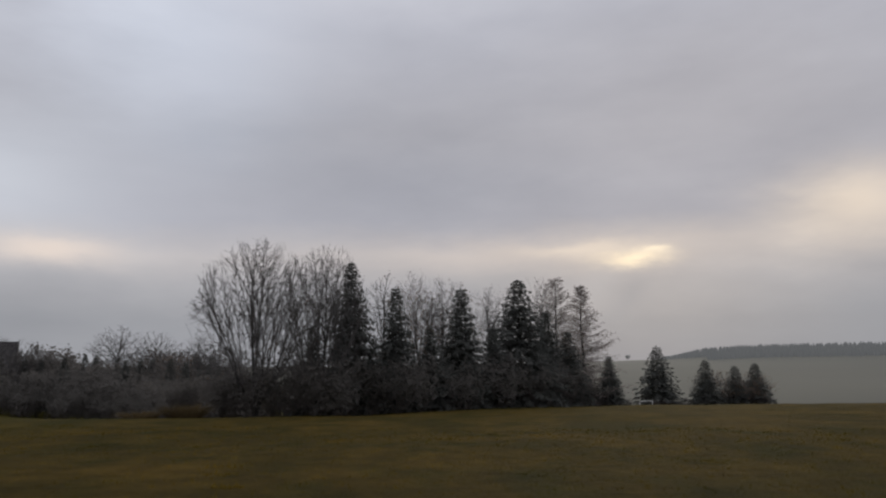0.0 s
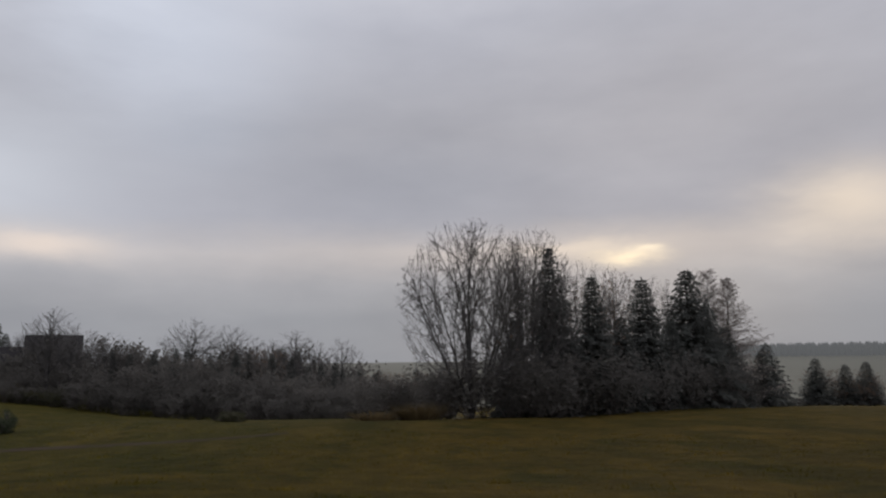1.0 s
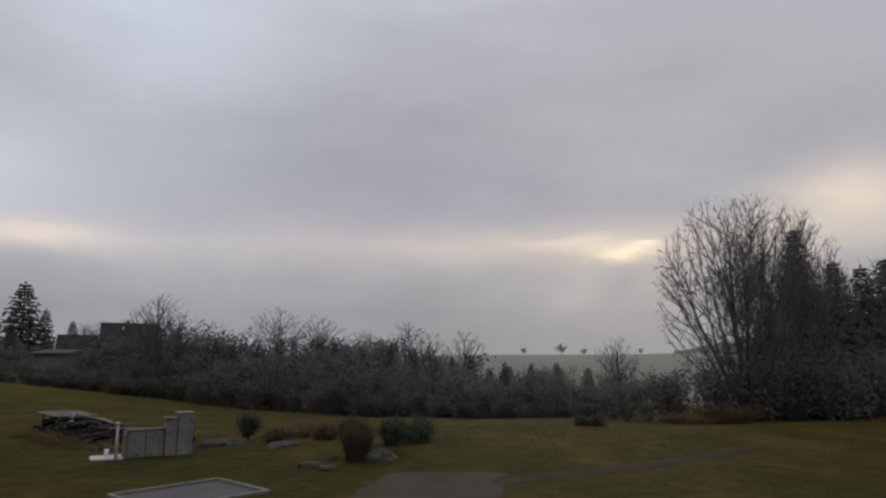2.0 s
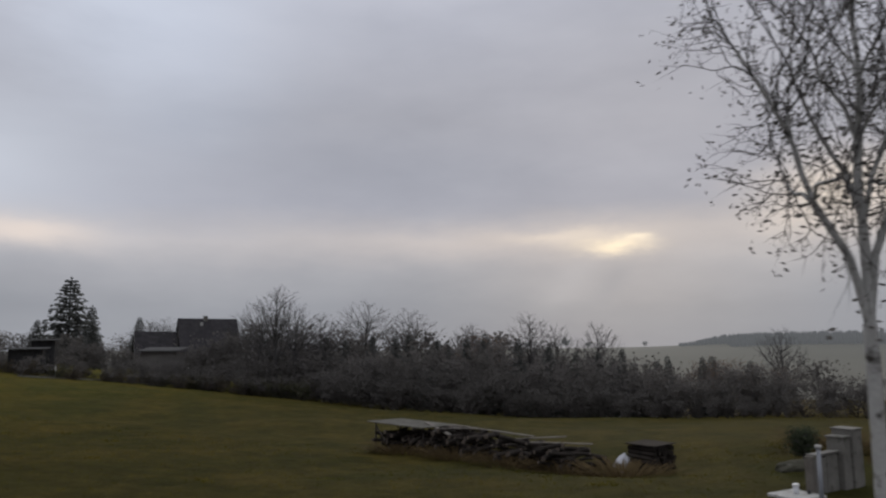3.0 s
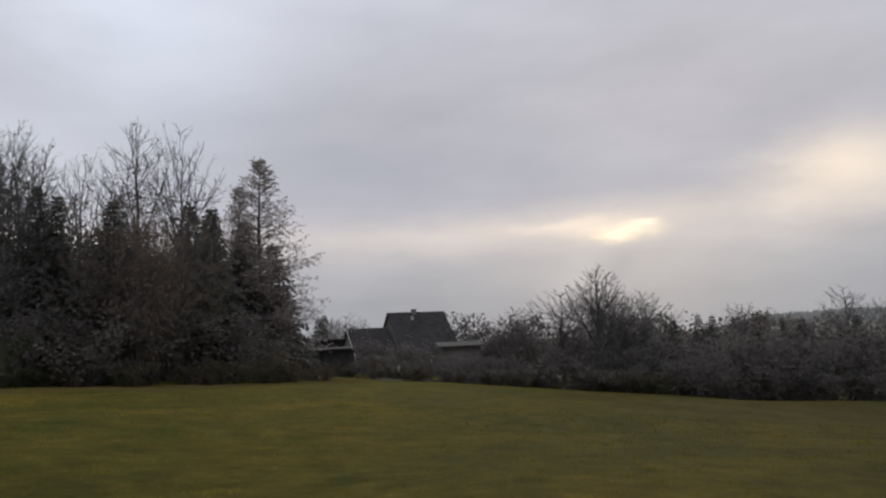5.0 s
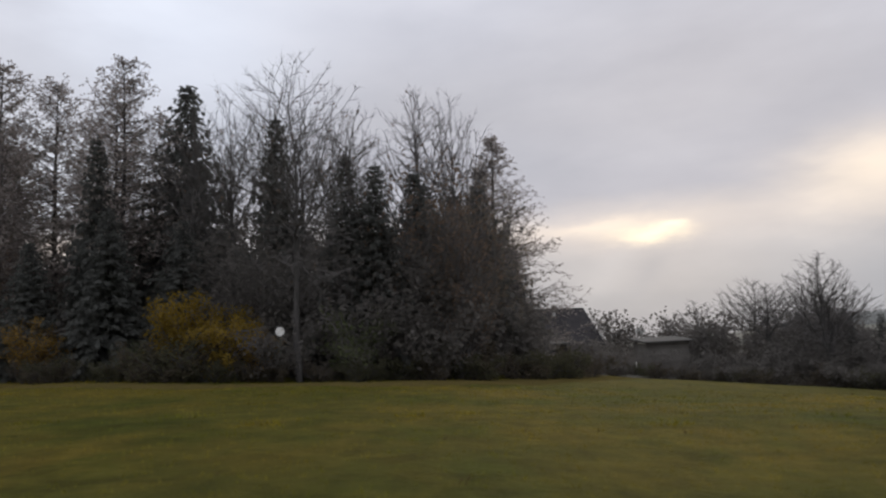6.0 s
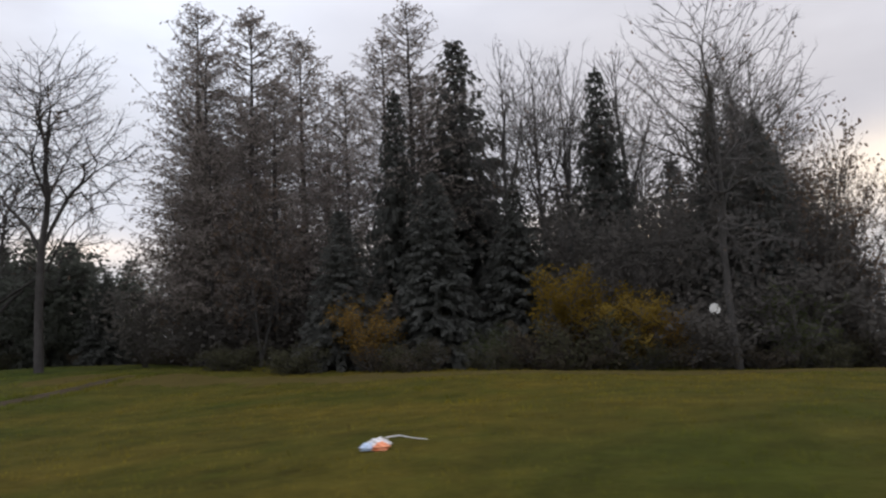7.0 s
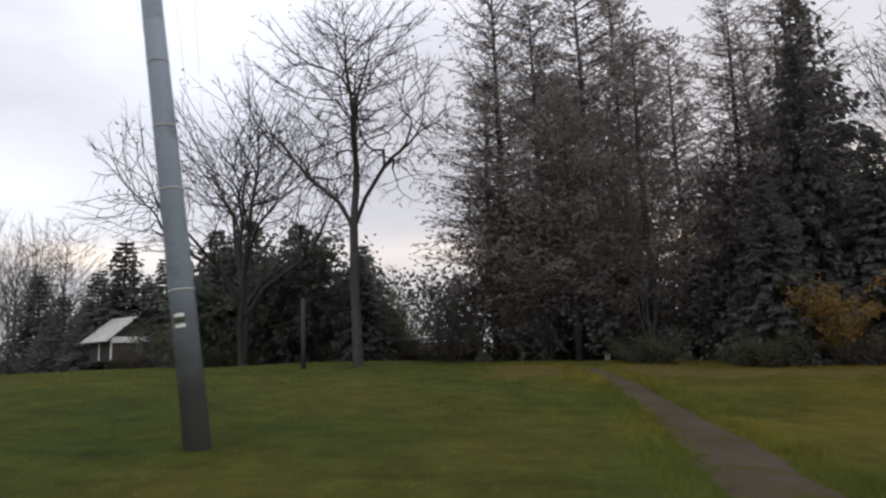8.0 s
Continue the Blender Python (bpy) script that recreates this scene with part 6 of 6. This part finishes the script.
# pale kerb along the field's upper edge, a low block and a covered heap
g = Geo()
pts = [(-78.6, 73.6), (-76.4, 76.8), (-74.0, 80.2), (-71.8, 83.2)]
for (x0, y0), (x1, y1) in zip(pts[:-1], pts[1:]):
    v = Vector((y0 - y1, x1 - x0, 0)).normalized() * 0.25
    k = len(g.v)
    for x, y in ((x0, y0), (x1, y1)):
        for s in (-1, 1):
            for zz in (-0.1, 0.12):
                g.v.append(Vector((x + v.x * s, y + v.y * s, gz(x, y) + zz)))
    for q in ((1, 3, 7, 5), (0, 1, 5, 4), (2, 6, 7, 3), (0, 2, 3, 1), (4, 5, 7, 6)):
        g.f.append(tuple(k + c for c in q))
        g.m.append(0)
tagged(part("kerb", g, CONCRETE), "pale concrete kerb along the edge of the field", "kerb", kind="structure")
g = Geo()
g.box((-1.0, -0.4, -0.2), (1.0, 0.4, 0.45))
o = tagged(part("concrete_block", g, CONCRETE, bevel=0.03), "low pale concrete block at the field's edge", "block")
o.matrix_basis = pose(-62.8, 85.4, gz(-62.8, 85.4), 0, 0, 10)


def small_goal():
    x, y = 24.0, 92.0
    ob = thing("small_goal", x, y, gz(x, y), "small white metal goal frame at the field's edge", "goal", 15)
    for p, q in (((-0.9, 0, -0.1), (-0.9, 0, 1.0)), ((0.9, 0, -0.1), (0.9, 0, 1.0)), ((-0.9, 0, 1.0), (0.9, 0, 1.0))):
        g = Geo()
        stick(g, p, q, 0.04, 8)
        part("bar", g, WHITE, ob)


small_goal()
x_, y_ = -121.0, 59.9
fs = thing("field_stake", -77.1, 76.3, gz(-77.1, 76.3) - 0.05, "thin pale wooden stake at the edge of the field", "stake")
part("stake", rod(8, 0.045, 0.04, 0.3 - gz(-77.1, 76.3), -0.3), BIRCH_BARK, fs, smooth=True)
wp = thing("wooden_post", x_, y_, gz(x_, y_) - 0.05, "weathered wooden post standing before the hedge", "post")
part("post", rod(8, 0.085, 0.07, 2.7, -0.3), BARK_DARK, wp, smooth=True)


# ---- grass ----
def meadow(n, seed, lo, hi, keep, mat, tall, name, label):
    """Tufts of grass spread over a strip beside the road, denser near it."""
    rg = np.random.default_rng(seed)
    s = rg.uniform(lo[0], hi[0], n)
    dist = lo[1] + (hi[1] - lo[1]) * rg.random(n) ** 1.7
    base = np.interp(-s, [-60, 0, 30, 60, 88, 115, 160], [-21, -1.2, 8.4, 18.4, 27.1, 34.0, 45.5])
    xs, ys = s + dist * 0.3, base + dist * 0.954
    ok = keep(xs, ys)
    xs, ys, dist = xs[ok], ys[ok], dist[ok]
    zs = land(xs, ys)
    V, F = [], []
    for x, y, z, d in zip(xs.tolist(), ys.tolist(), zs.tolist(), dist.tolist()):
        for b in range(3):
            a, h = rg.uniform(0, 6.283), tall * rg.uniform(0.5, 1.2) * (1 + d * 0.012)
            w = 0.003 + 0.0005 * d
            ox, oy = rg.uniform(-0.07, 0.07), rg.uniform(-0.07, 0.07)
            lx, ly = rg.uniform(-0.6, 0.6) * h, rg.uniform(-0.6, 0.6) * h
            k = len(V)
            V += [(x + ox - math.cos(a) * w, y + oy - math.sin(a) * w, z - 0.02), (x + ox + math.cos(a) * w, y + oy + math.sin(a) * w, z - 0.02), (x + ox + lx, y + oy + ly, z + h)]
            F.append((k, k + 1, k + 2))
    me = bpy.data.meshes.new(name)
    me.from_pydata(V, [], F)
    me.materials.append(mat)
    return tagged(new(name, me), label, "grass", kind="stuff")


def off_path(x, y):
    p = np.interp(y, [36, 39.5, 43.4, 46.6, 51, 55.5], [-113.6, -113.4, -112.9, -112.5, -112.25, -112.4])
    t = np.interp(x, [-36.5, -33.5, -31.5, -28, -24, -20.5, -18.5], [10.5, 17, 22.5, 25.2, 28.5, 32.3, 35])
    return (np.abs(x - p) > 0.44) & ~((np.abs(y - t) < 1.4) & (x > -36.5) & (x < -18.5))


meadow(56000, 21, (-150, 3.2), (30, 26), off_path, BLADE, 0.04, "grass", "short yellow-green meadow grass")
meadow(500, 22, (-150, 3.0), (30, 30), off_path, STRAW, 0.07, "dry_grass", "scattered dry straw-coloured grass stalks")


def path_edge(x, y):
    p = np.interp(y, [36, 39.5, 43.4, 46.6, 51, 55.5], [-113.6, -113.4, -112.9, -112.5, -112.25, -112.4])
    gap = np.abs(x - p)
    return (gap > np.interp(y, [37, 54], [0.36, 0.2])) & (gap < 0.8)


meadow(18000, 23, (-121, 4.0), (-113, 22), path_edge, BLADE, 0.085, "verge_grass", "longer green grass leaning over the footpath's edges")


def tufts(n, seed, name, mat, label):
    """Small clumps of ranker grass scattered over the meadow."""
    rg = np.random.default_rng(seed)
    V, F = [], []
    for _ in range(n):
        s, dist = rg.uniform(-128, 14), rg.uniform(5.0, 26.0)
        base = float(np.interp(-s, [-60, 0, 30, 60, 88, 115, 160], [-21, -1.2, 8.4, 18.4, 27.1, 34.0, 45.5]))
        x, y = s + dist * 0.3, base + dist * 0.954
        if not bool(off_path(np.array([x]), np.array([y]))[0]) or abs(x + 33) < 8:
            continue
        z, wide, tall = gz(x, y), rg.uniform(0.10, 0.30), rg.uniform(0.04, 0.08)
        for _ in range(34):
            a, u, w = rg.uniform(0, 6.283), rg.random() ** 0.5 * wide, rg.uniform(0, 6.283)
            px, py, h = x + 1.6 * math.cos(a) * u, y + math.sin(a) * u, tall * rg.uniform(0.5, 1.1)
            k = len(V)
            V += [(px - math.cos(w) * 0.02, py - math.sin(w) * 0.02, z - 0.03), (px + math.cos(w) * 0.02, py + math.sin(w) * 0.02, z - 0.03), (px + rg.uniform(-0.06, 0.06), py + rg.uniform(-0.06, 0.06), z + h)]
            F.append((k, k + 1, k + 2))
    me = bpy.data.meshes.new(name)
    me.from_pydata(V, [], F)
    me.materials.append(mat)
    return tagged(new(name, me), label, "grass", kind="stuff")


tufts(160, 31, "grass_tufts", BLADE, "small tufts of ranker grass in the meadow")
